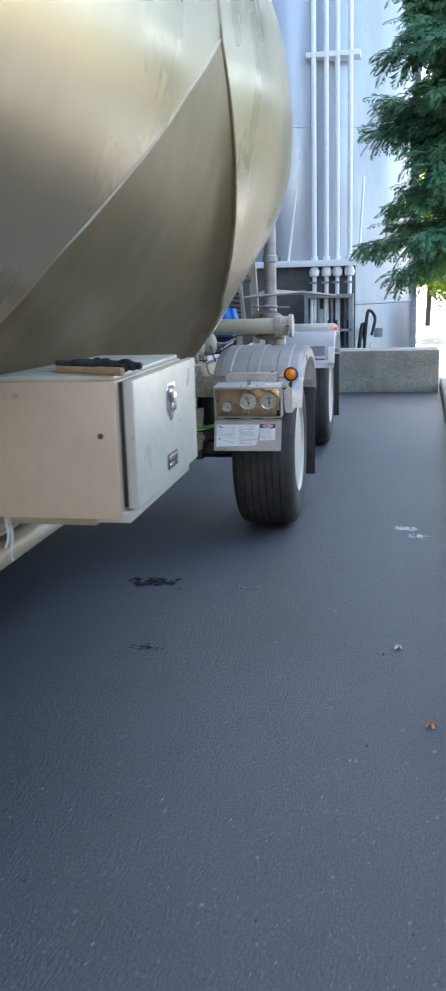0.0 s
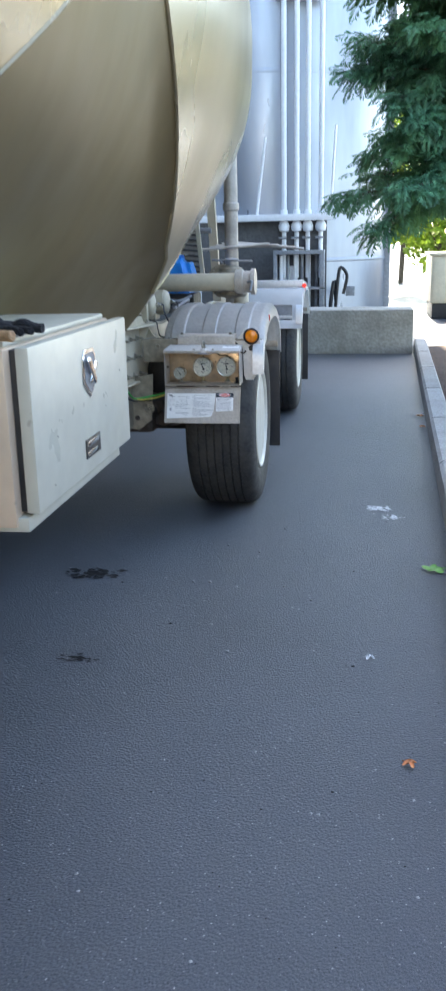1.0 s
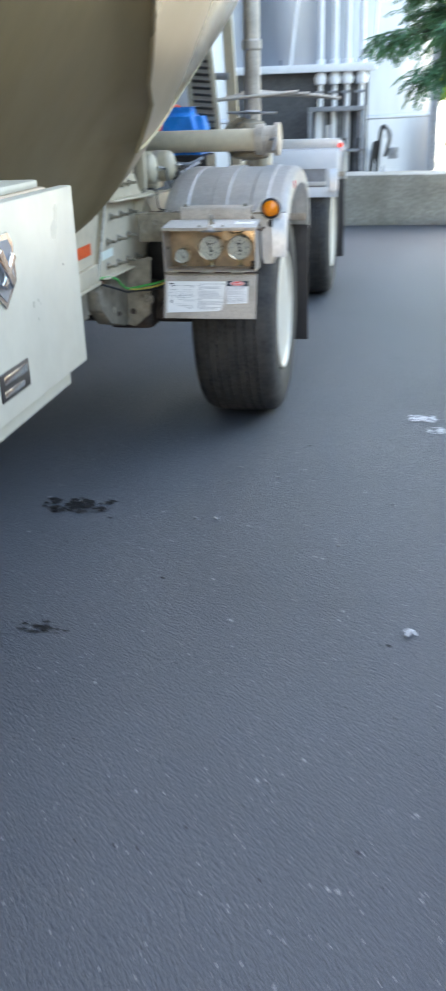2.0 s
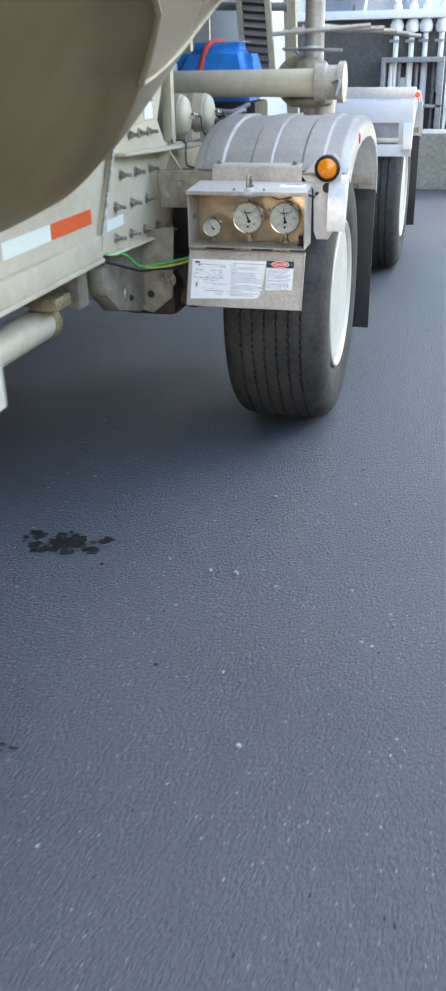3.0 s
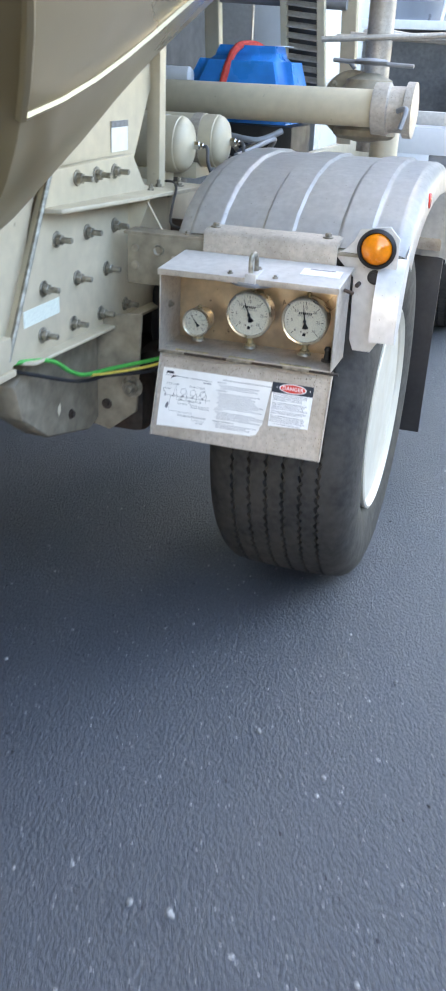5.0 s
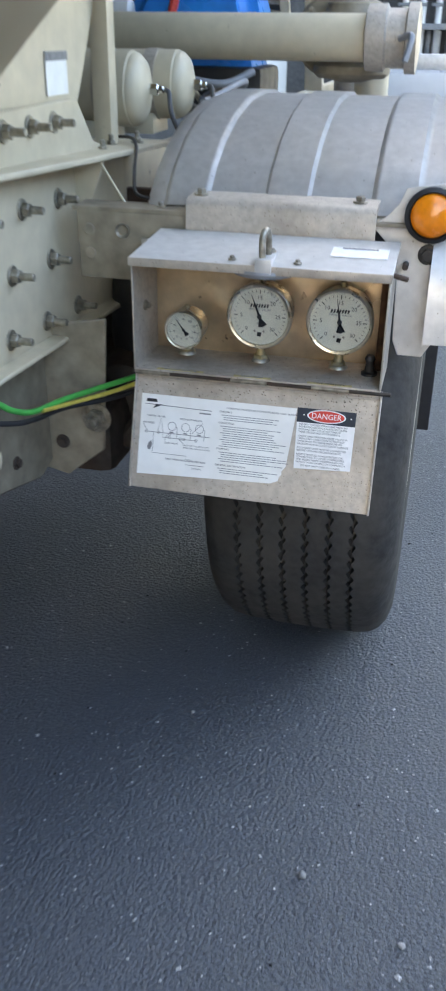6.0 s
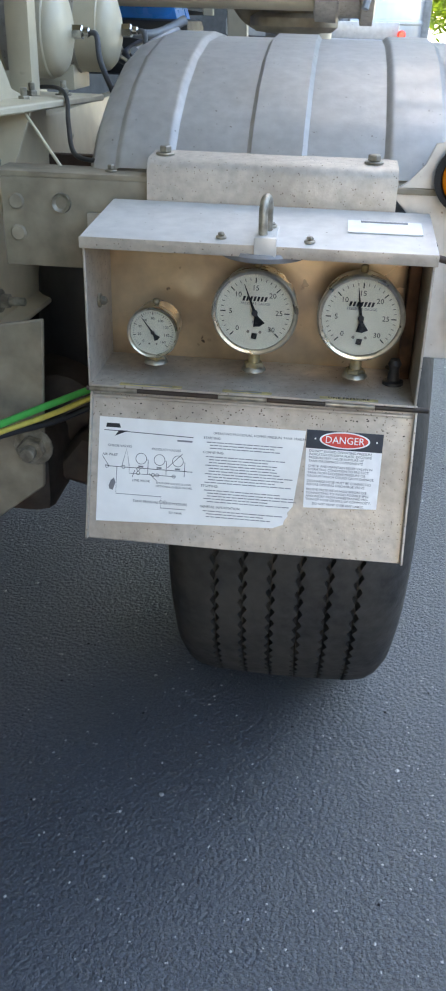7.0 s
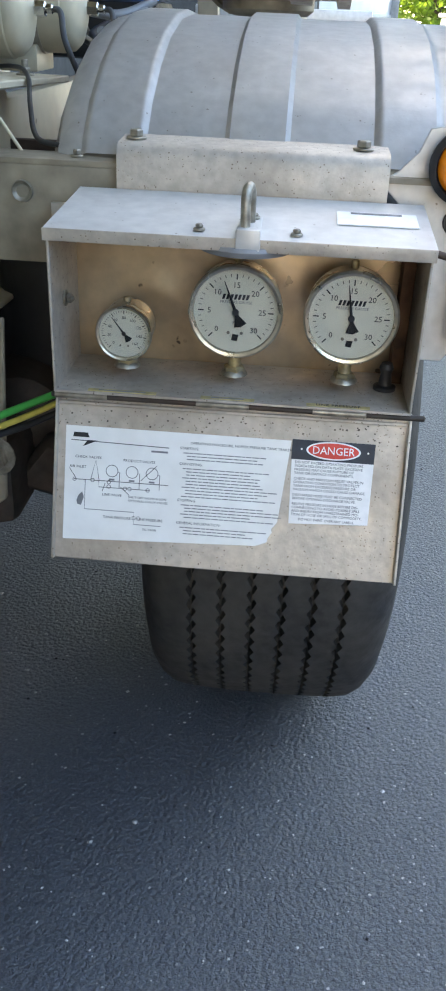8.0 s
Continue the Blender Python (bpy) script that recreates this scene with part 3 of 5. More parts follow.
    part("coupling", lathe([(0, 0.062), (0.004, 0.076), (0.05, 0.078), (0.055, 0.068), (0.10, 0.068), (0.104, 0.082), (0.13, 0.082), (0.134, 0.06)], (0.13, 6.60, 1.270), "x", 28), ALU_DIRTY, pipe, "grey metal hose coupling")
    for s in (-1, 1):
        part("coupling_lever", tube([(0.22, 6.60 + s * 0.08, 1.27), (0.25, 6.60 + s * 0.11, 1.275), (0.24, 6.60 + s * 0.13, 1.22)], 0.008, 8), GREY, pipe)
    part("valve_body", lathe([(-0.12, 0.03), (-0.11, 0.07), (-0.03, 0.095), (0.03, 0.10), (0.06, 0.075), (0.07, 0.075), (0.09, 0.03)], (0.08, 6.76, 1.28), "z", 24), GRIMY_PAINT, tr)
    part("valve_flange", lathe([(0, 0.09), (0.012, 0.105), (0.03, 0.105), (0.04, 0.09)], (0.08, 6.76, 1.17), "z", 24), GRIMY_PAINT, tr)
    part("valve_disc", lathe([(0.03, 0.03), (0.03, 0.085), (0.022, 0.104), (-0.004, 0.106), (-0.012, 0.098), (-0.014, 0.07), (-0.024, 0.055), (-0.026, 0.01)], (0.02, 6.80, 1.272), "y", 32), GRIMY_PAINT, tr, "grimy round valve body")
    for k in range(6):
        w = 2 * math.pi * k / 6 + 0.3
        part("valve_bolt", bolt((0.02 + 0.088 * math.cos(w), 6.788, 1.272 + 0.088 * math.sin(w)), (0, -1, 0), 0.008, 0.007), STEEL, tr)
    part("valve_lever", tube([(0.02, 6.80, 1.38), (0.0, 6.80, 1.40), (-0.05, 6.78, 1.405), (0.22, 6.76, 1.395)], 0.007, 8, smooth=False), GREY, tr)
    part("valve_leg", rod((0.12, 6.95, 0.98), (0.12, 6.95, 1.30), 0.05, 20), PAINT, tr)
    part("riser_pipe", rod((0.03, 7.15, 1.1), (0.03, 7.15, 2.6), 0.047, 24), ALU_DIRTY, tr, "grey vertical riser pipe")
    part("riser_collar", lathe([(0, 0.047), (0.01, 0.056), (0.05, 0.056), (0.06, 0.047)], (0.03, 7.15, 1.72), "z", 24), ALU_DIRTY, tr)
    for k in range(5):
        part("loose_bar", rod((-0.15 + 0.03 * k, 7.0 + 0.1 * k, 1.47 + 0.012 * k), (0.30 + 0.05 * k, 7.1 + 0.13 * k, 1.50 - 0.01 * k), 0.010, 8), ALU_DIRTY, tr)
    # slatted guard and frame members behind
    guard = part("louvre_frame", plate([(-0.36, 7.30, 1.20), (-0.335, 7.30, 1.20), (-0.395, 7.30, 1.86), (-0.42, 7.30, 1.86)], (0, 0.03, 0), 0.002), PAINT, tr)
    part("louvre_frame", plate([(-0.215, 7.30, 1.20), (-0.185, 7.30, 1.20), (-0.245, 7.30, 1.86), (-0.275, 7.30, 1.86)], (0, 0.03, 0), 0.002), PAINT, tr)
    for k in range(17):
        z = 1.22 + 0.037 * k
        o = -0.06 * (z - 1.20) / 0.66
        part("louvre_slat", plate([(-0.34 + o, 7.30, z), (-0.21 + o, 7.30, z - 0.012), (-0.21 + o, 7.33, z + 0.006), (-0.34 + o, 7.33, z + 0.018)], (0, 0, 0.004)), ALU_DIRTY, guard)
    part("louvre_back", plate([(-0.35, 7.36, 1.20), (-0.20, 7.36, 1.20), (-0.26, 7.36, 1.86), (-0.41, 7.36, 1.86)], (0, 0.01, 0)), DARK_GREY, guard)
    part("frame_post", plate([(-0.15, 7.40, 1.1), (-0.09, 7.40, 1.1), (-0.15, 7.40, 2.3), (-0.21, 7.40, 2.3)], (0, 0.05, 0), 0.003), PAINT, tr)
    part("frame_post", plate([(-0.70, 7.35, 1.2), (-0.64, 7.35, 1.2), (-0.70, 7.35, 2.2), (-0.76, 7.35, 2.2)], (0, 0.05, 0), 0.003), PAINT, tr)
    part("frame_bar", rod((-0.75, 7.38, 1.62), (-0.15, 7.38, 1.60), 0.02, 12), GREY, tr)
    part("white_panel", box((-0.84, 8.4, 1.1), (-0.60, 8.43, 2.0), 0.02), WHITE, tr, "white metal panel")
    part("grey_panel", box((-1.05, 8.42, 1.1), (-0.85, 8.45, 2.0), 0.01), ALU, tr, "grey metal panel")
    part("rolled_sheet", rod((-0.75, 6.78, 1.33), (-0.56, 6.80, 1.33), 0.035, 16, 0.01), WHITE, tr)
    part("handwheel", lathe([(0, 0.012), (0.004, 0.05), (0.010, 0.056), (0.016, 0.05), (0.020, 0.012)], (0.08, 6.76, 1.395), "z", 24), GREY, tr)
    part("spring_coil", tube([(-0.45 + 0.035 * math.cos(w * 0.8), 7.2 + 0.035 * math.sin(w * 0.8), 1.13 + 0.005 * w) for w in range(40)], 0.009, 6, smooth=False), GREY, tr)
    return tr


def build_wheel(tr, y, side):
    """Wide ribbed tyre on a white disc rim; side 1 faces the kerb."""
    c = Vector((0.178, y, 0.502))
    prof = [(-0.160, 0.285), (-0.178, 0.30), (-0.190, 0.34), (-0.195, 0.39), (-0.193, 0.43), (-0.183, 0.462), (-0.168, 0.482), (-0.149, 0.494)]
    grooves = (-0.110, -0.066, -0.022, 0.022, 0.066, 0.110)
    for g in grooves:
        r = 0.502 - 0.22 * g * g
        prof += [(g - 0.0045, r), (g - 0.0035, r - 0.015), (g + 0.0035, r - 0.015), (g + 0.0045, r)]
    prof += [(-a, r) for a, r in prof[7::-1]]
    n = 220
    rings = []
    for k, (a, r) in enumerate(prof):
        ring = []
        for i in range(n):
            w = 2 * math.pi * i / n
            zig = 0.0034 * (1 if i % 2 else -1) if abs(a) < 0.125 else 0.0
            ring.append((c.x + a + zig, c.y + r * math.cos(w), c.z + r * math.sin(w)))
        rings.append(ring)
    if side < 0:
        rings = [[(2 * TX - x, b, z) for x, b, z in ring] for ring in rings]
    wh = part("wheel", loft(rings, True, False), RUBBER, tr, "black ribbed wide tyre with a white rim", smooth=35)
    q = [(0.172, 0.286), (0.186, 0.288), (0.189, 0.281), (0.178, 0.268), (0.10, 0.252), (0.05, 0.245), (0.03, 0.20), (0.045, 0.15), (0.07, 0.13), (0.11, 0.12), (0.13, 0.10), (0.135, 0.02)]
    cx = c.x if side > 0 else 2 * TX - c.x
    rim = part("rim", lathe([(side * a, r) for a, r in q], (cx, c.y, c.z), "x", 64), RIM_WHITE, wh, "white painted wheel rim", smooth=30)
    part("rim_back", lathe([(side * a, r) for a, r in ((-0.135, 0.29), (-0.12, 0.27), (-0.05, 0.25), (-0.05, 0.06))], (cx, c.y, c.z), "x", 48), DARK, wh)
    if side > 0:
        for k in range(10):
            w = 2 * math.pi * k / 10
            part("wheel_nut", bolt((cx + 0.036, c.y + 0.17 * math.cos(w), c.z + 0.17 * math.sin(w)), (1, 0, 0), 0.014, 0.02, 0.01, False), STEEL, wh)


build_trailer()


# ---- fenders ----
def fender_height(x):
    """Raised bands across the sheet."""
    h = 0.0
    for a, b in ((-0.080, -0.010), (0.090, 0.162), (0.268, 0.340)):
        h = max(h, min(1, max(0, min((x - a) / 0.006, (b - x) / 0.006) + 0.5)))
    return 0.0065 * h


def build_fender(dy):
    fd = thing("fender", (0.15, 6.02 + dy, 0.9), "ribbed silver metal fender over the trailer wheel" if not dy else "pale metal fender over the rear trailer wheel", "fender", "trailer fenders")
    line = [(5.545, 1.018), (5.56, 1.038), (5.60, 1.074), (5.67, 1.112), (5.76, 1.143), (5.88, 1.164), (6.02, 1.170), (6.16, 1.163), (6.29, 1.138), (6.40, 1.095), (6.49, 1.03), (6.545, 0.94), (6.56, 0.84)]
    fine = []
    for k in range(len(line) - 1):
        for t in (0, 0.33, 0.66):
            fine.append((line[k][0] + (line[k + 1][0] - line[k][0]) * t, line[k][1] + (line[k + 1][1] - line[k][1]) * t))
    fine.append(line[-1])
    xs = [-0.128, -0.124, -0.115, -0.10] + [-0.09 + 0.003 * k for k in range(163)] + [0.404, 0.416, 0.425, 0.430, 0.431]
    drop = {-0.128: 0.075, -0.124: 0.028, -0.115: 0.010, -0.10: 0.002, 0.404: 0.002, 0.416: 0.008, 0.425: 0.020, 0.430: 0.038, 0.431: 0.075}
    rings = []
    for k, (y, z) in enumerate(fine):
        a, b = fine[max(k - 1, 0)], fine[min(k + 1, len(fine) - 1)]
        d = Vector((0, b[0] - a[0], b[1] - a[1])).normalized()
        nrm = Vector((0, -d.z, d.y))
        rings.append([Vector((x, y + dy, z)) + nrm * (fender_height(x) - drop.get(x, 0)) for x in xs])
    bm = loft(rings, False, False)
    bmesh.ops.solidify(bm, geom=bm.faces[:], thickness=-0.004)
    part("sheet", bm, ALU if not dy else WHITE, fd, smooth=28)
    # outer guard that comes down at the front
    gl = [(5.482, 0.835), (5.484, 0.87), (5.489, 0.93), (5.51, 0.985), (5.545, 1.01), (5.585, 1.035), (5.60, 1.0), (5.575, 0.96), (5.552, 0.90), (5.545, 0.868), (5.53, 0.842), (5.505, 0.828)]
    part("front_guard", plate([(0.428, y + dy, z) for y, z in gl], (-0.004, 0, 0), 0.001), ALU if not dy else WHITE, fd)
    part("guard_return", loft([[(0.424, y + dy, z), (0.372, y + dy - 0.004, z), (0.372, y + dy - 0.008, z), (0.428, y + dy - 0.004, z)] for y, z in gl[:5]]), ALU, fd)
    if dy:
        # front plate with a slot
        for lo, hi in (((-0.12, 8.58, 0.99), (0.425, 8.585, 1.12)), ((-0.12, 8.58, 0.79), (0.425, 8.585, 0.862)), ((-0.12, 8.58, 0.862), (0.096, 8.585, 0.99)), ((0.339, 8.58, 0.862), (0.425, 8.585, 0.99))):
            part("front_plate", box(lo, hi, 0.001), WHITE, fd)
        part("slot_back", box((0.096, 8.60, 0.862), (0.339, 8.605, 0.99), 0.001), GREY, fd)
        part("slot_bar", box((0.096, 8.575, 0.872), (0.339, 8.59, 0.90), 0.003), ALU, fd)
        part("top_bar", box((-0.30, 8.62, 1.13), (0.43, 8.68, 1.195), 0.006), ALU, fd)
        part("tail_lamp", rod((0.442, 8.60, 1.15), (0.442, 8.63, 1.15), 0.017, 24, 0.005), RED_LIT, fd, "lit red marker lamp")
    else:
        before = set(fd.children)
        build_front_bracket(fd)
        for ob in set(fd.children) - before:
            ob.data.transform(Matrix.Translation((0, 0, 0.026)))
    # mud flap behind
    bm = box((-0.06, 6.70 + dy, 0.175), (0.405, 6.712 + dy, 0.93), 0.003)
    part("mud_flap", bm, BLACK, fd, "black rubber mud flap")
    part("flap_hanger", box((-0.06, 6.55 + dy, 0.86), (0.405, 6.70 + dy, 0.90), 0.004), ALU_DIRTY, fd)
    part("reflector", rod((0.426, 5.80 + dy, 1.105), (0.4335, 5.80 + dy, 1.105), 0.018, 16, 0.002), RED_LENS, fd, "small red reflector")
    return fd


def build_front_bracket(fd):
    """Angle bar, cover plate and marker lamp on the front of the first fender."""
    part("angle_bar", box((-0.235, 5.503, 0.985), (0.33, 5.57, 0.992), 0.001), GRIMY_PAINT, fd)
    part("angle_web", box((-0.225, 5.503, 0.872), (-0.028, 5.509, 0.985), 0.001), GRIMY_PAINT, fd)
    part("cover_plate", loft([[(x, 5.56, 1.018), (x, 5.51, 1.015), (x, 5.499, 1.011), (x, 5.494, 1.003), (x, 5.493, 0.955), (x, 5.497, 0.955), (x, 5.50, 1.0), (x, 5.56, 1.012)] for x in (-0.031, 0.28)]), ALU_DIRTY, fd, smooth=50)
    for x in (-0.013, 0.25):
        part("hex_bolt", bolt((x, 5.528, 1.016), (0, 0, 1), 0.008, 0.008), STEEL, fd)
    part("hex_bolt", bolt((-0.085, 5.53, 0.992), (0, 0, 1), 0.005, 0.006), STEEL, fd)
    part("web_hole", lathe([(0, 0.007), (-0.002, 0.010), (-0.004, 0.012), (0, 0.013)], (-0.145, 5.502, 0.955), "y", 20), STEEL, fd)
    part("hole_plug", rod((-0.145, 5.501, 0.955), (-0.145, 5.5025, 0.955), 0.0075, 16), GRIMY_PAINT, fd)
    for z in (0.935, 0.975):
        part("web_bolt", rod((-0.205, 5.5035, z - 0.02), (-0.205, 5.4985, z - 0.02), 0.0105, 18, 0.002), GRIMY_PAINT, fd)
    part("stay_wire", rod((-0.225, 5.60, 1.062), (-0.158, 5.56, 0.988), 0.0022, 8), PAINT, fd, "thin cream stay wire")
    part("small_plate", box((-0.11, 5.494, 0.87), (-0.045, 5.502, 0.945), 0.001), ALU_DIRTY, fd)
    # lamp bracket with amber lamp
    pts = [(0.285, 0.985), (0.305, 0.998), (0.325, 1.02), (0.335, 1.045), (0.40, 1.055), (0.424, 1.03), (0.424, 0.93), (0.40, 0.80), (0.385, 0.775), (0.345, 0.775), (0.335, 0.80), (0.33, 0.94)]
    before = set(fd.children)
    part("lamp_bracket", plate([(x, 5.487, z) for x, z in pts], (0, 0.004, 0), 0.001), ALU, fd)
    part("lamp_ring", lathe([(0.004, 0.0), (0.0, 0.030), (-0.014, 0.0425), (-0.020, 0.0425), (-0.024, 0.036), (-0.018, 0.034), (-0.016, 0.030)], (0.378, 5.487, 1.008), "y", 36), BLACK, fd, "black rubber lamp ring")
    part("lamp_lens", lathe([(-0.012, 0.034), (-0.022, 0.033), (-0.030, 0.026), (-0.034, 0.014), (-0.035, 0.002)], (0.378, 5.487, 1.008), "y", 36), AMBER, fd, "amber marker lamp lens")
    part("rubber_stop", bolt((0.378, 5.487, 0.945), (0, -1, 0), 0.011, 0.008, 0, True), BLACK, fd)
    part("latch_stub", rod((0.345, 5.487, 0.928), (0.345, 5.46, 0.928), 0.005, 10, 0.001), DARK, fd)
    for ob in set(fd.children) - before:
        ob.data.transform(Matrix.Translation((-0.013, 0.026, 0)))


build_fender(0.0)
build_fender(3.07)


# ---- gauge box ----
def text(body, size, at, up, mat, parent, name="lettering", centre=True, squeeze=1.0):
    """Raised flat letters; the line runs along +x and stands along up."""
    cu = bpy.data.curves.new("tmp", "FONT")
    cu.body, cu.size, cu.extrude, cu.resolution_u = body, size, 0.0001, 2
    cu.align_x = "CENTER" if centre else "LEFT"
    cu.align_y = "CENTER"
    ob = bpy.data.objects.new("tmp", cu)
    me = bpy.data.meshes.new_from_object(ob)
    bpy.data.objects.remove(ob)
    bpy.data.curves.remove(cu)
    up = Vector(up).normalized()
    side = Vector((1, 0, 0))
    nrm = side.cross(up)
    m = Matrix((side * squeeze, up, nrm)).transposed().to_4x4()
    m.translation = Vector(at)
    bm = bmesh.new()
    bm.from_mesh(me)
    bpy.data.meshes.remove(me)
    bm.transform(m)
    return part(name, bm, mat, parent, smooth=10)


def gauge(parent, x, z, r, y, top, step, reading, big):
    """A round pressure gauge with a steel case, dial, ticks, numerals and needle."""
    g = part("gauge_case", lathe([(0.045, r * 0.5), (0.042, r * 0.92), (0.012, r * 0.94), (0.004, r), (-0.002, r * 1.0), (-0.004, r * 0.96), (-0.003, r * 0.90), (0.002, r * 0.885)], (x, y, z), "y", 56, caps=False), GAUGE_STEEL, parent, "steel pressure gauge with a cream dial")
    part("dial", lathe([(0.0025, r * 0.90), (0.002, 0.0005)], (x, y, z), "y", 48), DIAL, g, "cream dial face")
    bm = bmesh.new()
    n = int(top / step)
    sub = 5
    yf = y + 0.0015
    for k in range(n * sub + 1):
        w = radians(225 - 270 * k / (n * sub))
        major = k % sub == 0
        r1, r0, th = r * 0.80, r * (0.68 if major else 0.735), r * (0.013 if major else 0.007)
        d, s = Vector((math.cos(w), 0, math.sin(w))), Vector((-math.sin(w), 0, math.cos(w)))
        c = Vector((x, yf, z))
        bm.faces.new([bm.verts.new(c + d * a + s * b) for a, b in ((r0, -th), (r1, -th), (r1, th), (r0, th))])
    part("ticks", bm, INK, g)
    for k in range(n + 1):
        w = radians(225 - 270 * k / n)
        q = r * (0.56 if big else 0.54)
        text(str(int(k * step)), r * (0.17 if big else 0.15), (x + q * math.cos(w), yf, z + q * math.sin(w)), (0, 0, 1), INK, g, "numeral")
    if big:
        # maker's mark as slanted strokes, with the words beneath it
        for k in range(7):
            a, e = x + r * (-0.30 + 0.083 * k), z + r * 0.26
            part("mark_bar", plate([(a, yf, e), (a + r * 0.05, yf, e), (a + r * 0.085, yf, e + r * 0.11), (a + r * 0.03, yf, e + r * 0.11)], (0, -0.0003, 0)), INK, g)
        text("PRESSURE GAUGE", r * 0.085, (x, yf, z + r * 0.20), (0, 0, 1), INK_GREY, g)
        text("PSI", r * 0.10, (x, yf, z - r * 0.24), (0, 0, 1), INK_GREY, g)
        part("mark_square", plate([(x - r * 0.07, yf, z - r * 0.62), (x + r * 0.05, yf, z - r * 0.64), (x + r * 0.08, yf, z - r * 0.50), (x - r * 0.05, yf, z - r * 0.49)], (0, -0.0003, 0)), INK, g)
    for sx in (-0.14, 0.14):
        part("dial_screw", rod((x + sx * r, yf, z - r * 0.46), (x + sx * r, yf - 0.001, z - r * 0.46), r * 0.035, 10), STEEL, g)
    w = radians(225 - 270 * reading / top)
    d, s = Vector((math.cos(w), 0, math.sin(w))), Vector((-math.sin(w), 0, math.cos(w)))
    c = Vector((x, y - 0.0004, z))
    part("needle", plate([c + d * a + s * b for a, b in ((r * 0.70, -r * 0.006), (r * 0.70, r * 0.006), (0, r * 0.035), (-r * 0.10, r * 0.045), (-r * 0.30, r * 0.14), (-r * 0.34, 0), (-r * 0.30, -r * 0.14), (-r * 0.10, -r * 0.045), (0, -r * 0.035))], (0, -0.0006, 0)), INK, g, "black needle")
    part("needle_hub", rod((x, y, z), (x, y - 0.003, z), r * 0.07, 16, 0.0005), INK, g)
    gl = part("glass", lathe([(-0.0022, r * 0.895), (-0.0026, 0.0005)], (x, y, z), "y", 48), GLASS, g, "clear gauge glass")
    gl.visible_shadow = False
    zb = 0.786
    part("stem", rod((x, y + 0.02, z - r * 0.9), (x, y + 0.02, zb), r * 0.14 if big else r * 0.18, 16), BRASS, g)
    part("stem_nut", rod((x, y + 0.02, zb), (x, y + 0.02, zb + 0.010), 0.0125, 6, 0.002), BRASS, g, "corroded stem nut")
    part("putty", lathe([(0, 0.016), (0.003, 0.015), (0.008, 0.008)], (x, y + 0.02, zb - 0.0005), "z", 9), STEEL, g)
    part("filler_plug", rod((x, y + 0.025, z + r * 0.93), (x, y + 0.025, z + r * 1.10), 0.0045, 10, 0.001), BRASS, g)
    return g


def build_gauge_box():
    gb = thing("gauge_box", (0.13, 5.42, 0.86), "open grey metal gauge box with its door hanging down", "gauge box")
    x0, x1, yf, yb, z0 = -0.070, 0.328, 5.345, 5.47, 0.770
    part("back", box((x0, yb - 0.003, z0), (x1, yb, 0.962), 0.001), BOXBACK, gb, "heat-tinted brown metal back sheet")
    part("floor", box((x0 + 0.002, yf, z0), (x1 - 0.002, yb - 0.003, z0 + 0.003), 0.001), ALU_DIRTY, gb)
    for x in (x0, x1 - 0.003):
        part("side", plate([(x, yf, z0), (x, yb, z0), (x, yb, 0.962), (x, yf, 0.948)], (0.003, 0, 0), 0.0008), ALU_DIRTY, gb)
    part("top", plate([(x0 - 0.002, yf - 0.006, 0.949), (x1 + 0.002, yf - 0.006, 0.949), (x1 + 0.002, yb + 0.02, 0.965), (x0 + 0.004, yb + 0.02, 0.965)], (0, 0, 0.003), 0.001), ALU, gb)
    part("top_lip", box((x0 - 0.002, yf - 0.0065, 0.939), (x1 + 0.002, yf - 0.004, 0.952), 0.0008), ALU_DIRTY, gb)
    part("inner_post", box((x1 - 0.018, yf + 0.09, z0), (x1 - 0.004, yb - 0.004, 0.945), 0.001), RUST, gb, "rust-stained corner post")
    part("lamp_dish", lathe([(0, 0.052), (-0.004, 0.053), (-0.010, 0.050), (-0.012, 0.02)], (0.135, 5.385, 0.943), "z", 32), GREY, gb)
    # hasp loop on the top edge
    hasp = part("hasp", box((0.127, 5.335, 0.937), (0.152, 5.352, 0.962), 0.002), ALU, gb, "grey metal hasp with a loop")
    part("hasp_strap", plate([(0.128, 5.345, 0.953), (0.151, 5.345, 0.953), (0.151, 5.40, 0.959), (0.128, 5.40, 0.959)], (0, 0, 0.004), 0.001), ALU, hasp)
    part("hasp_loop", tube([(0.136, 5.350, 0.957), (0.135, 5.352, 0.985), (0.136, 5.360, 0.997), (0.138, 5.372, 0.997), (0.139, 5.380, 0.985), (0.139, 5.382, 0.957)], 0.0052, 12), STEEL, hasp)
    part("hasp_rivet", bolt((0.143, 5.392, 0.962), (0, 0, 1), 0.004, 0.003), STEEL, hasp)
    for x in (0.088, 0.188):
        part("rivet", bolt((x, 5.358, 0.954), (0, 0, 1), 0.0042, 0.004), STEEL, gb)
    part("name_plate", plate([(0.230, 5.40, 0.9593), (0.316, 5.40, 0.9593), (0.316, 5.442, 0.9643), (0.230, 5.442, 0.9643)], (0, 0, 0.001)), SIGN_WHITE, gb, "faded white name plate")
    part("name_bar", plate([(0.245, 5.434, 0.9646), (0.30, 5.434, 0.9646), (0.30, 5.439, 0.9652), (0.245, 5.439, 0.9652)], (0, 0, 0.0004)), INK_GREY, gb)
    part("side_bolt", bolt((x0 + 0.003, 5.40, 0.862), (1, 0, 0), 0.006, 0.006, 0.005), STEEL, gb)
    part("wire", tube([(0.185, 5.41, 0.946), (0.20, 5.43, 0.928), (0.215, 5.445, 0.916), (0.24, 5.45, 0.918), (0.262, 5.45, 0.922)], 0.0018, 6), BLACK, gb)
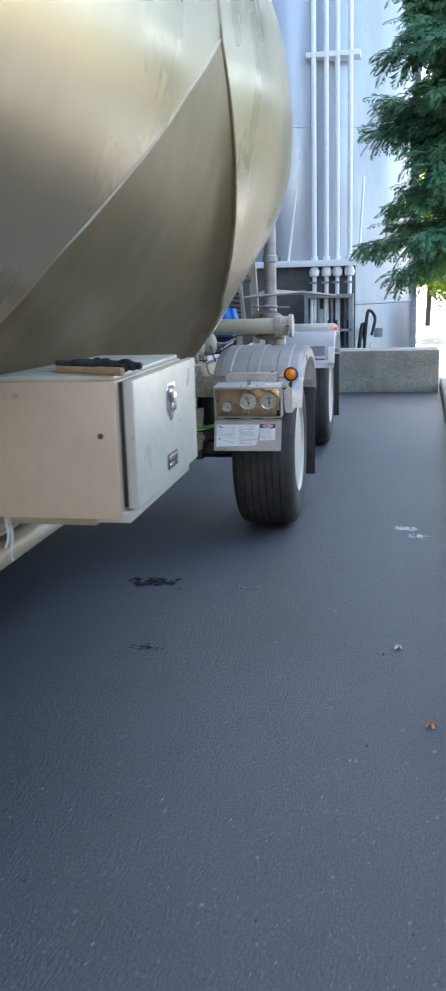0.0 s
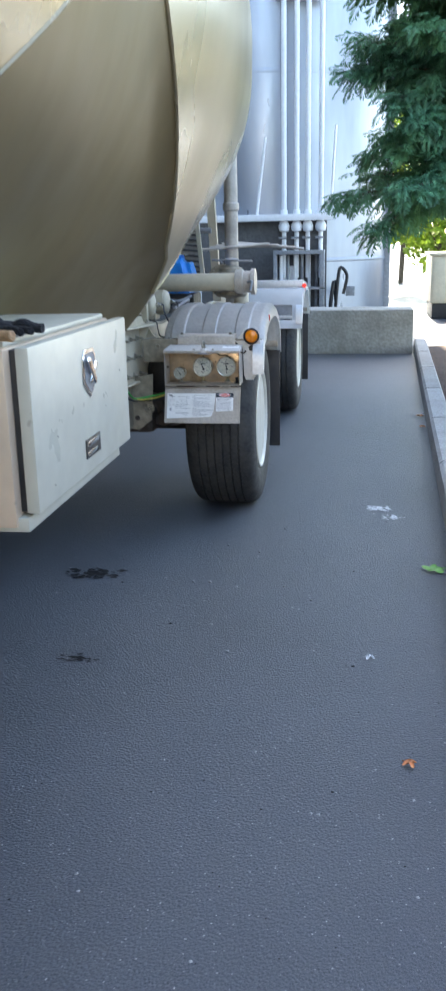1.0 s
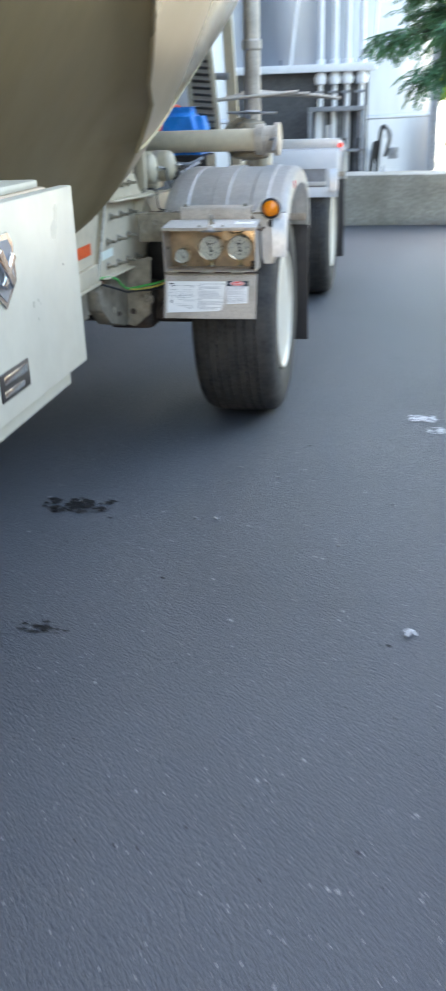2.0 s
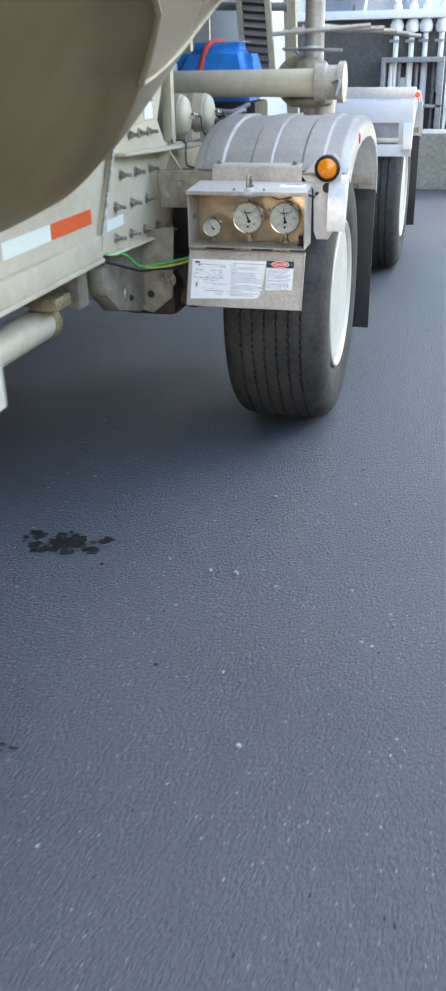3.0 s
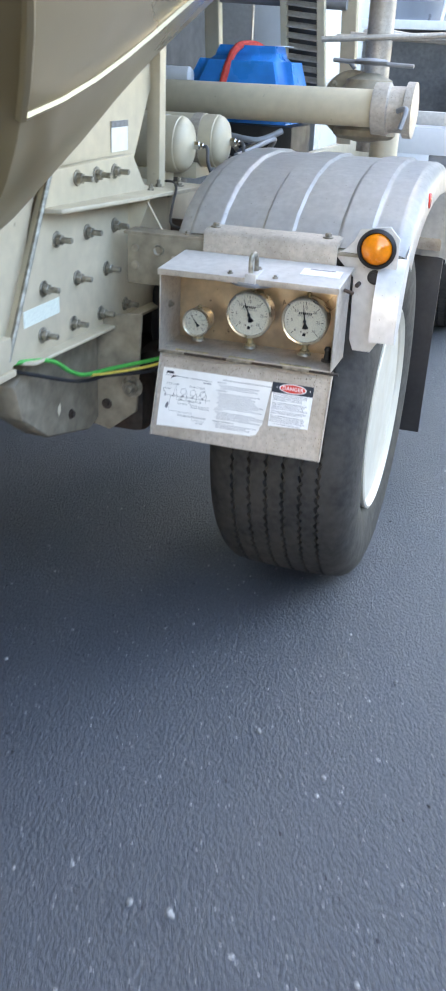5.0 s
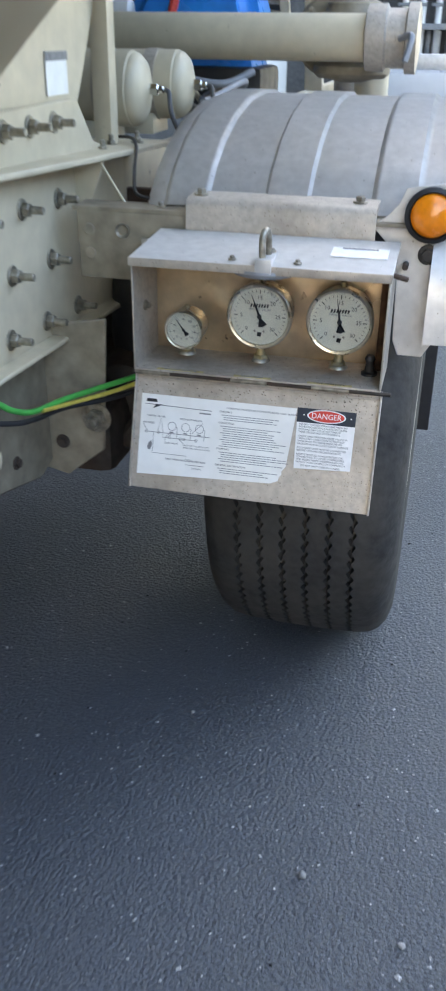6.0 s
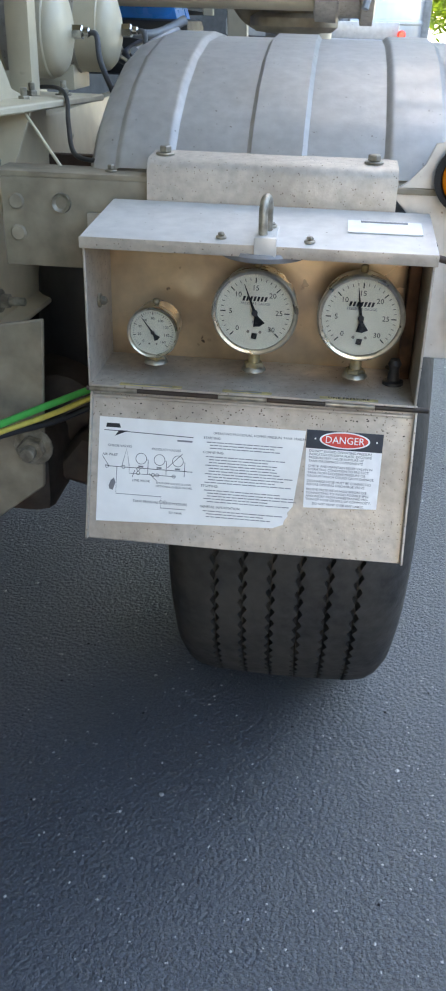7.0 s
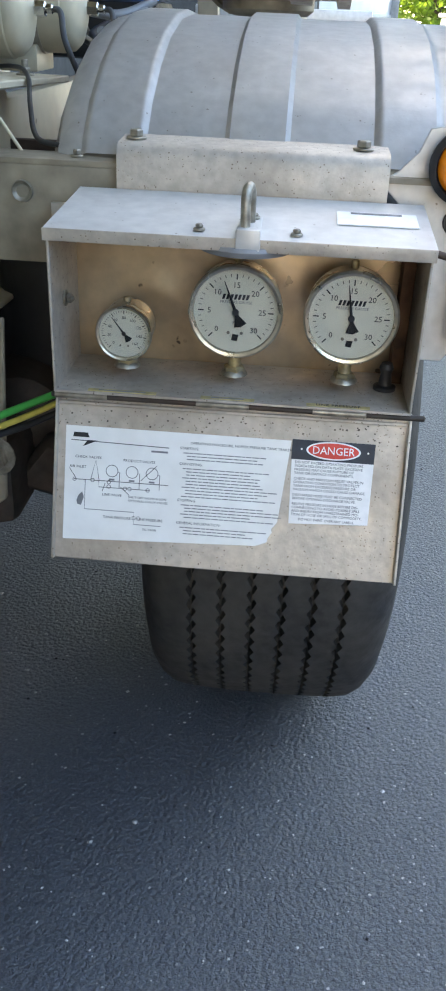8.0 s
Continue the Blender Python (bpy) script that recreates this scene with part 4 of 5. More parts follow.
    part("knob", lathe([(0, 0.013), (0.004, 0.013), (0.006, 0.008), (0.02, 0.006), (0.026, 0.0085), (0.032, 0.006)], (0.303, 5.415, 0.773), "z", 18), BLACK, gb, "black push knob")
    part("corner_hook", rod((x1, 5.40, 0.937), (x1 + 0.022, 5.395, 0.933), 0.004, 10, 0.001), DARK, gb)
    gauge(gb, 0.003, 0.830, 0.032, 5.385, 160, 20, 58, False)
    gauge(gb, 0.128, 0.864, 0.052, 5.380, 30, 5, 12.6, True)
    gauge(gb, 0.254, 0.865, 0.052, 5.380, 30, 5, 14.0, True)
    for a, b, words in ((-0.032, 0.045, ""), (0.095, 0.155, ""), (0.213, 0.283, "LINE PRESSURE")):
        part("label_strip", box((a, 5.348, z0 + 0.003), (b, 5.355, z0 + 0.0037), 0), TAG_YELLOW, gb, "worn yellow label strip")
        if words:
            text(words, 0.0075, ((a + b) / 2, 5.3515, z0 + 0.0039), (0, 1, 0), INK, gb)
        else:
            part("label_bar", box((a + 0.012, 5.350, z0 + 0.0037), (b - 0.012, 5.3525, z0 + 0.0040), 0), INK_GREY, gb)

    # door hanging from its hinge
    top, low = Vector((0, 5.362, 0.766)), Vector((0, 5.300, 0.580))
    u = (top - low).normalized()
    nrm = Vector((1, 0, 0)).cross(u)

    def at(x, h, out=0.0):
        return Vector((x, 0, 0)) + low + u * (h * 1.06) + nrm * out

    H = (top - low).length / 1.06
    part("door", plate([at(x0, 0), at(0.12, -0.0012), at(x1 + 0.003, 0), at(x1, H), at(x0, H)], -nrm * 0.003, 0.0008), ALU_DIRTY, gb, "grimy metal door with two paper labels")
    part("door_edge", plate([at(x0, 0), at(x0, H), at(x0 + 0.003, H), at(x0 + 0.003, 0)], nrm * 0.008, 0.0006), ALU_DIRTY, gb)
    part("door_edge", plate([at(x1, 0), at(x1, H), at(x1 + 0.003, H), at(x1 + 0.003, 0)], nrm * 0.010, 0.0006), ALU_DIRTY, gb)
    part("door_fold", plate([at(x0, H - 0.014), at(x1, H - 0.014), at(x1, H - 0.010), at(x0, H - 0.010)], nrm * 0.004, 0.001), ALU_DIRTY, gb)
    part("hinge", rod((x0 - 0.004, 5.350, 0.766), (x1 + 0.016, 5.350, 0.766), 0.0034, 12, 0.001), DARK, gb, "dark hinge rod")
    for x in (x0, 0.09, 0.22):
        part("hinge_knuckle", rod((x, 5.350, 0.766), (x + 0.06, 5.350, 0.766), 0.0042, 12, 0.001), STEEL, gb)

    rng = random.Random(31)
    bm = bmesh.new()
    for k in range(120):
        x, h, r = rng.uniform(x0 + 0.01, x1 - 0.006), H - 0.016 - abs(rng.gauss(0, 0.012)), rng.uniform(0.0004, 0.0015)
        if k % 4 == 0:
            h = rng.uniform(0.004, H - 0.02)
            r *= 0.6
        bm.faces.new([bm.verts.new(at(x + r * rng.uniform(0.6, 1.3) * math.cos(w * 1.047), h + 0.7 * r * rng.uniform(0.6, 1.3) * math.sin(w * 1.047), 0.00025)) for w in range(6)])
    link("grime", bm, DARK, gb, "dark rust and dirt flecks", kind="stuff")

    def flat(name, pts, mat, parent, out, label=""):
        return part(name, plate([at(x, h, out) for x, h in pts], nrm * 0.0003), mat, parent, label)

    chart = flat("instruction_label", [(-0.048, 0.022), (0.165, 0.030), (0.177, 0.035), (0.178, 0.040), (0.182, 0.046), (0.181, 0.050), (0.187, 0.058), (0.196, 0.148), (-0.048, 0.148)], PAPER, gb, 0.0004, "white paper instruction label with a torn corner")
    up = u

    def words(body, size, x, h, mat=INK, parent=chart, centre=False, squeeze=1.0, out=0.0009):
        return text(body, size, at(x, h, out), up, mat, parent, centre=centre, squeeze=squeeze)

    def stroke(pts, w=0.0006, parent=chart, mat=INK):
        bm = bmesh.new()
        row = []
        for k, (a, b) in enumerate(pts):
            (c, d), (e, g) = pts[max(k - 1, 0)], pts[min(k + 1, len(pts) - 1)]
            v = Vector((e - c, g - d)).normalized() * w / 2
            row.append([bm.verts.new(at(x, h, 0.0009)) for x, h in ((a - v.y, b + v.x), (a + v.y, b - v.x))])
        for (a, b), (c, d) in zip(row, row[1:]):
            bm.faces.new((a, b, d, c))
        part("drawn_line", bm, mat, parent)

    # maker's mark: plain wedge shapes
    flat("mark_wedge", [(-0.040, 0.136), (-0.022, 0.136), (-0.024, 0.141), (-0.039, 0.141)], INK, chart, 0.0008)
    flat("mark_wedge", [(-0.029, 0.126), (-0.013, 0.133), (-0.024, 0.133)], INK, chart, 0.0008)
    stroke([(-0.042, 0.1325), (0.065, 0.1305)], 0.0008)
    flat("bar", [(0.046, 0.1245), (0.064, 0.1245), (0.064, 0.1265), (0.046, 0.1265)], INK_GREY, chart, 0.0008)
    words("OPERATING PROCEDURE, HOPPER PRESSURE TANK TRAILER", 0.0040, 0.088, 0.1375)
    words("STARTING:", 0.0042, 0.077, 0.1315)
    words("CONVEYING:", 0.0042, 0.077, 0.1145)
    words("STOPPING:", 0.0042, 0.077, 0.0745)
    words("GENERAL INFORMATION:", 0.0042, 0.077, 0.0495)
    rng = random.Random(9)
    for h, n in ((0.1265, 3), (0.1095, 10), (0.0695, 5), (0.0445, 3)):
        for k in range(n):
            hh, x = h - 0.0034 * k, 0.081 + (0.004 if k % 3 else 0)
            stop = 0.187 - rng.uniform(0, 0.035) - (0.012 if hh < 0.055 else 0)
            bm = bmesh.new()
            while x < stop:
                w = rng.uniform(0.003, 0.010)
                plate([at(c, d, 0.0008) for c, d in ((x, hh - 0.0005), (x + w, hh - 0.0005), (x + w, hh + 0.0005), (x, hh + 0.0005))], nrm * 0.0003, 0, bm)
                x += w + 0.0009
            part("text_bar", bm, INK_GREY, chart)
    # flow diagram
    words("CHECK VALVES", 0.0042, -0.037, 0.1145)
    words("AIR INLET", 0.0042, -0.043, 0.1035)
    words("PRODUCT VALVES", 0.0042, 0.016, 0.1135)
    words("LINE VALVE", 0.0042, -0.006, 0.0745)
    words("SHUT-OFF VALVES & LOW", 0.0036, 0.023, 0.0735)
    words("OPTIONAL CHECK VALVES", 0.0036, 0.023, 0.0695)
    words("TANK PRESSURE", 0.0042, -0.004, 0.0495)
    words("LINE PRESSURE", 0.0042, 0.034, 0.0495)
    words("TO TANK", 0.0036, 0.040, 0.0385)
    stroke([(-0.038, 0.0895), (0.066, 0.0895)], 0.0007)
    stroke([(-0.025, 0.0895), (-0.025, 0.0570), (0.03, 0.0570), (0.03, 0.0435), (0.06, 0.0435)])
    stroke([(-0.019, 0.0905), (-0.014, 0.1120), (-0.010, 0.0905)])
    stroke([(-0.010, 0.0895), (-0.010, 0.0825), (0.046, 0.0825)])
    stroke([(-0.043, 0.1015), (-0.036, 0.0915)])
    stroke([(0.053, 0.1100), (0.036, 0.0925)])
    stroke([(-0.006, 0.0780), (-0.003, 0.0870)])
    stroke([(0.024, 0.0755), (0.014, 0.0840)])
    for x in (0.004, 0.026, 0.048):
        stroke([(x + 0.0065 * math.cos(w * math.pi / 9), 0.1010 + 0.0065 * math.sin(w * math.pi / 9)) for w in range(19)])
        stroke([(x + 0.0065, 0.1), (x + 0.0085, 0.1), (x + 0.0085, 0.083)])
        flat("bar", [(x - 0.003, 0.0905), (x + 0.003, 0.0905), (x + 0.003, 0.0925), (x - 0.003, 0.0925)], INK_GREY, chart, 0.0008)
    for x, h in ((-0.037, 0.0895), (-0.017, 0.0895), (0.001, 0.0885), (0.001, 0.0835), (0.019, 0.0825), (0.024, 0.0825), (0.044, 0.0825), (0.030, 0.0505), (0.035, 0.0505)):
        stroke([(x + 0.002 * math.cos(w * math.pi / 4), h + 0.002 * math.sin(w * math.pi / 4)) for w in range(9)])
    flat("smudge", [(-0.033, 0.062), (-0.029, 0.061), (-0.026, 0.070), (-0.028, 0.076), (-0.032, 0.072), (-0.034, 0.066)], INK_GREY, chart, 0.0007)

    for ob in (chart, *chart.children):
        ob.data.transform(Matrix.Translation((-0.0076, 0, 0)) @ Matrix.Diagonal((1.06, 1, 1, 1)))

    dan = flat("warning_label", [(0.2035, 0.058), (0.2935, 0.062), (0.2945, 0.150), (0.2010, 0.150)], SIGN_WHITE, gb, 0.0005, "white warning label with a red and black heading")
    flat("black_band", [(0.2010, 0.1285), (0.2942, 0.1285), (0.2945, 0.1500), (0.2010, 0.1500)], NAVY, dan, 0.0009)
    oval = [(0.248 + 0.0285 * math.cos(w * math.pi / 20), 0.1398 + 0.0083 * math.sin(w * math.pi / 20)) for w in range(40)]
    flat("oval_border", [(0.248 + (x - 0.248) * 1.08, 0.1398 + (h - 0.1398) * 1.18) for x, h in oval], SIGN_WHITE, dan, 0.0012)
    flat("red_oval", oval, SIGN_RED, dan, 0.0015)
    words("DANGER", 0.0125, 0.248, 0.1395, SIGN_WHITE, dan, True, 0.95, 0.0020)
    for x in (0.212, 0.287):
        flat("dot", [(x + 0.0012 * math.cos(w * 1.05), 0.140 + 0.0012 * math.sin(w * 1.05)) for w in range(6)], PAPER, dan, 0.0012)
    lines = ("DO NOT EXCEED OPERATING PRESSURE", "INDICATED ON DATA PLATE. EXCESSIVE", "PRESSURE MAY CAUSE RUPTURE OF", "TANK OR DAMAGE COMPONENTS.", "",
             "CHECK AND MAINTAIN RELIEF VALVES IN", "OPERATING CONDITION TO PROTECT", "TANK FROM EXCESSIVE PRESSURE OR", "VACUUM WHICH COULD CAUSE DAMAGE.", "",
             "DISCHARGE HOSE MUST BE CONNECTED", "BEFORE OPENING DISCHARGE VALVE.", "", "RELIEVE PRESSURE IN HOSE BEFORE DIS-", "CONNECTING TO AVOID POSSIBLE SPILL",
             "AND INJURY FROM UNRESTRAINED MO-", "TION OF HOSE OR SPILL OF COMMODITY.")
    h = 0.1255
    for ln in lines:
        if ln:
            words(ln, 0.0042, 0.2055, h, INK, dan)
        h -= 0.0039 if ln else 0.0021
    words("DO NOT PAINT OVER ANY LABELS.", 0.0040, 0.214, 0.0635, INK, dan)
    gb.location += Vector((-0.0075, 0, 0.024))
    return gb


build_gauge_box()


# ---- tool cabinet on the trailer side ----
def build_cabinet():
    cab = thing("tool_cabinet", (-0.15, 3.1, 0.86), "cream enamelled metal tool cabinet with a closed door", "cabinet")
    part("body", box((-0.30, 2.67, 0.860), (0.180, 3.50, 1.268), 0.006), WARM_LIT, cab)
    part("bottom_rail", box((0.10, 2.68, 0.848), (0.205, 3.47, 0.882), 0.004), CREAM, cab)
    part("lid", box((-0.29, 2.69, 1.268), (0.175, 3.47, 1.284), 0.006), CREAM, cab)
    door = part("door", box((0.196, 2.695, 0.888), (0.228, 3.525, 1.268), 0.006), CREAM, cab)
    part("door_seal", box((0.1795, 2.705, 0.89), (0.1965, 3.49, 1.262), 0.001), BLACK, cab, "black rubber door seal")
    pan = [(3.07, 1.20), (3.085, 1.218), (3.165, 1.218), (3.18, 1.20), (3.18, 1.13), (3.125, 1.088), (3.07, 1.13)]
    part("latch_plate", plate([(0.228, y, z) for y, z in pan], (0.004, 0, 0), 0.0015), CHROME, door, "bright recessed latch")
    part("latch_pan", plate([(0.2325, 3.125 + (y - 3.125) * 0.8, 1.153 + (z - 1.153) * 0.82) for y, z in pan], (0.0006, 0, 0)), GREY, door)
    part("latch_grip", plate([(0.233, 3.085, 1.19), (0.233, 3.105, 1.20), (0.233, 3.15, 1.135), (0.233, 3.135, 1.12)], (0.012, 0, 0), 0.003), CHROME, door)
    part("latch_bar", plate([(0.233, 3.155, 1.185), (0.233, 3.168, 1.175), (0.233, 3.11, 1.125), (0.233, 3.10, 1.135)], (0.010, 0, 0), 0.003), CHROME, door)
    part("maker_plate", box((0.228, 3.06, 0.930), (0.231, 3.19, 0.982), 0.002), BLACK, door, "small black and silver maker plate")
    part("plate_bar", box((0.2305, 3.075, 0.960), (0.232, 3.18, 0.975), 0.001), CHROME, door)
    part("plate_bar", box((0.2305, 3.07, 0.937), (0.232, 3.16, 0.948), 0.001), CHROME, door)
    for y, z in ((2.84, 1.04), (3.42, 1.12), (2.80, 0.93)):
        part("door_screw", bolt((0.228, y, z), (1, 0, 0), 0.003, 0.002, 0, False), STEEL, door)
    part("front_bolt", bolt((0.13, 2.67, 1.11), (0, -1, 0), 0.006, 0.004), RUST, cab)
    for y in (2.85, 3.35):
        part("support_arm", box((-0.6, y - 0.03, 0.80), (0.05, y + 0.03, 0.858), 0.004), PAINT, cab)
    # what lies on the lid
    gl = thing("work_gloves", (0, 2.78, 1.284), "crumpled black cloth gloves lying on the tool cabinet", "gloves")
    rng = random.Random(3)
    for gx, gy, turn in ((0.02, 2.86, 0.3), (0.10, 2.83, 0.05)):
        d, w = Vector((math.cos(turn), math.sin(turn), 0)), Vector((-math.sin(turn), math.cos(turn), 0))
        c = Vector((gx, gy, 1.297))
        bm = bmesh.new()
        bmesh.ops.create_icosphere(bm, subdivisions=3, radius=1)
        for v in bm.verts:
            q = v.co * (1 + 0.35 * noise.noise(v.co * 2.2 + c * 9))
            v.co = c + d * q.x * 0.055 + w * q.y * 0.043 + Vector((0, 0, max(q.z * 0.022, -0.012)))
        part("palm", bm, CLOTH, gl)
        for k in range(5):
            a = (k - 2) * 0.38 + rng.uniform(-0.15, 0.15)
            f = d * math.cos(a) + w * math.sin(a)
            p = c + f * 0.035
            part("finger", tube([p, p + f * 0.03 + Vector((0, 0, rng.uniform(0, 0.014))), p + f * 0.058 + w * rng.uniform(-0.012, 0.012), p + f * 0.078 + Vector((0, 0, -0.002))], rng.uniform(0.008, 0.0105), 8), CLOTH, gl)
        part("cuff", lathe([(-0.02, 0.022), (-0.018, 0.026), (0.018, 0.024), (0.02, 0.02)], (0, 0, 0), "x", 14), CLOTH, gl).matrix_basis = Matrix.Translation(c - d * 0.06 + Vector((0, 0, 0.004))) @ Matrix.Rotation(turn, 4, "Z") @ Matrix.Diagonal((1, 1.5, 0.6, 1))
    st = thing("wooden_mallet", (-0.05, 2.9, 1.295), "wooden handled tool lying on the tool cabinet", "tool")
    part("handle", rod((-0.02, 2.745, 1.298), (0.205, 2.665, 1.296), 0.011, 14, 0.003), WOOD, st)
    part("grip", rod((0.12, 2.695, 1.297), (0.21, 2.663, 1.296), 0.0125, 14, 0.003), WOOD, st)
    wire = bmesh.new()
    tube([(-0.20, 2.70, 0.86), (-0.19, 2.69, 0.80), (-0.20, 2.685, 0.76)], 0.004, 6, wire)
    part("loose_wire", wire, PAPER, cab, "frayed white wire end")
    part("loose_wire", tube([(-0.19, 2.70, 0.86), (-0.175, 2.685, 0.81), (-0.18, 2.68, 0.74), (-0.175, 2.68, 0.72)], 0.003, 6), PAPER, cab)
    return cab, gl, st


for ob in build_cabinet():
    ob.location += Vector((0, -0.065, 0.030))


# ---- air tanks, blue case, cables ----
def build_air_tank(c, r, length):
    """A lying reservoir whose domed head faces the kerb side."""
    at = thing("air_tank", c, "beige steel air reservoir with a grey hose on its head", "air tank", "air tanks")
    x, y, z = c
    part("vessel", lathe([(0.004, 0.004), (0, 0.02), (-0.004, r * 0.5), (-0.012, r * 0.8), (-0.024, r * 0.95), (-0.032, r * 0.955), (-0.034, r), (-length, r), (-length - 0.02, r * 0.6), (-length - 0.025, 0.01)], c, "x", 40), PAINT, at, smooth=50)
    part("band", lathe([(-0.075, r), (-0.075, r * 1.03), (-0.105, r * 1.03), (-0.105, r)], c, "x", 40), ALU_DIRTY, at)
    part("fitting", rod((x, y, z), (x + 0.022, y, z), 0.012, 6, 0.002), CHROME, at)
    part("fitting_collar", rod((x + 0.022, y, z), (x + 0.034, y, z), 0.008, 12, 0.002), CHROME, at)
    part("air_hose", tube([(x + 0.034, y, z), (x + 0.048, y - 0.01, z - 0.005), (x + 0.056, y - 0.02, z - 0.045), (x + 0.075, y + 0.0, z - 0.10)], 0.005, 10), DARK_GREY, at)
    part("cradle", box((x - 0.16, y - r * 0.8, z - r - 0.03), (x - 0.08, y + r * 0.8, z - r + 0.015), 0.004), PAINT, at)


build_air_tank((-0.275, 6.06, 1.168), 0.076, 0.5)
build_air_tank((-0.225, 6.235, 1.170), 0.074, 0.5)


def build_blue_case():
    bc = thing("blue_case", (-0.5, 6.95, 1.2), "bright blue plastic case strapped behind the pipe", "case")
    bm = box((-0.655, 6.78, 1.19), (-0.165, 7.10, 1.44), 0.0)
    for v in bm.verts:
        if v.co.z > 1.3:
            v.co.x = -0.385 + (v.co.x + 0.41) * 0.62
            v.co.y = 6.95 + (v.co.y - 6.95) * 0.72
    bmesh.ops.bevel(bm, geom=bm.edges[:], offset=0.05, segments=5, affect="EDGES")
    part("shell", bm, BLUE, bc, smooth=60)
    part("strap", tube([(-0.45, 6.772, 1.20), (-0.445, 6.80, 1.32), (-0.42, 6.85, 1.425), (-0.385, 6.95, 1.444), (-0.36, 7.06, 1.42)], 0.013, 8), RED, bc, "faded red strap")
    part("label", box((-0.275, 6.87, 1.4405), (-0.255, 7.02, 1.4425), 0), SIGN_WHITE, bc)
    part("base", box((-0.60, 6.80, 1.06), (-0.18, 7.08, 1.19), 0.02), BLACK, bc, "black plastic base")


build_blue_case()


def cable(name, pts, r, mat, label):
    tagged(link(name, tube(pts, r, 10), mat), label, "cable")


cable("green_cable", [(-0.31, 4.98, 0.82), (-0.24, 5.12, 0.808), (-0.225, 5.20, 0.762), (-0.22, 5.26, 0.738), (-0.205, 5.35, 0.727), (-0.15, 5.45, 0.726), (-0.10, 5.50, 0.735)], 0.0050, CABLE_GREEN, "bright green air line hanging under the frame plate")
cable("yellow_cable", [(-0.215, 5.28, 0.732), (-0.20, 5.36, 0.716), (-0.15, 5.44, 0.714), (-0.09, 5.50, 0.728)], 0.0040, CABLE_YELLOW, "thin yellow cable beside the green air line")
cable("black_cable", [(-0.29, 5.05, 0.80), (-0.23, 5.18, 0.748), (-0.22, 5.26, 0.724), (-0.205, 5.35, 0.712), (-0.15, 5.44, 0.702), (-0.09, 5.50, 0.715)], 0.0045, BLACK, "black cable sagging under the frame plate")
cable("black_cable", [(-0.33, 5.88, 1.085), (-0.25, 5.84, 1.094), (-0.205, 5.76, 1.088), (-0.175, 5.66, 1.06), (-0.145, 5.58, 1.030), (-0.10, 5.565, 1.025)], 0.0033, BLACK, "thin black cable looping over the fender edge")
cable("grey_hose", [(-0.45, 6.45, 1.12), (-0.36, 6.5, 1.17), (-0.22, 6.5, 1.16), (-0.15, 6.55, 1.19)], 0.01, GREY, "grey hose lying behind the fender")
for k in range(5):
    rng = random.Random(k)
    p = [(-0.42 + 0.06 * k + rng.uniform(-.03, .03), 6.25 + 0.1 * j + rng.uniform(-.04, .04), 1.10 + rng.uniform(0, 0.09)) for j in range(4)]
    cable("loose_hose", p, 0.008, (BLACK, GREY, STEEL)[k % 3], "loose hoses and wires tangled behind the fender")


# ---- plants and distance ----
def spray(bm, base, d, length, rng, droop):
    """One flat, drooping conifer spray: a stem with feathered side twigs."""
    p, d = Vector(base), Vector(d).normalized()
    n = max(5, int(length / 0.030))
    roll = rng.uniform(-0.5, 0.5)
    for k in range(n):
        t = k / n
        d2 = (d + Vector((0, 0, -droop * t))).normalized()
        p = p + d2 * (length / n)
        side = (d2.cross(Vector((0, 0, 1))).normalized() + Vector((0, 0, roll))).normalized()
        w = 0.135 * math.sin(math.pi * (0.25 + 0.72 * t)) * rng.uniform(0.7, 1.15)
        for s in (-1, 1):
            out = (side * s + d2 * rng.uniform(0.5, 1.0) + Vector((0, 0, -0.25 + rng.uniform(-0.3, 0.1)))).normalized()
            tip, mid = p + out * w, p + out * w * 0.5 + d2 * 0.012
            e = d2 * 0.015
            bm.faces.new([bm.verts.new(q) for q in (p - e, mid - out.cross(side).normalized() * 0.009 - e, tip, mid + e)])


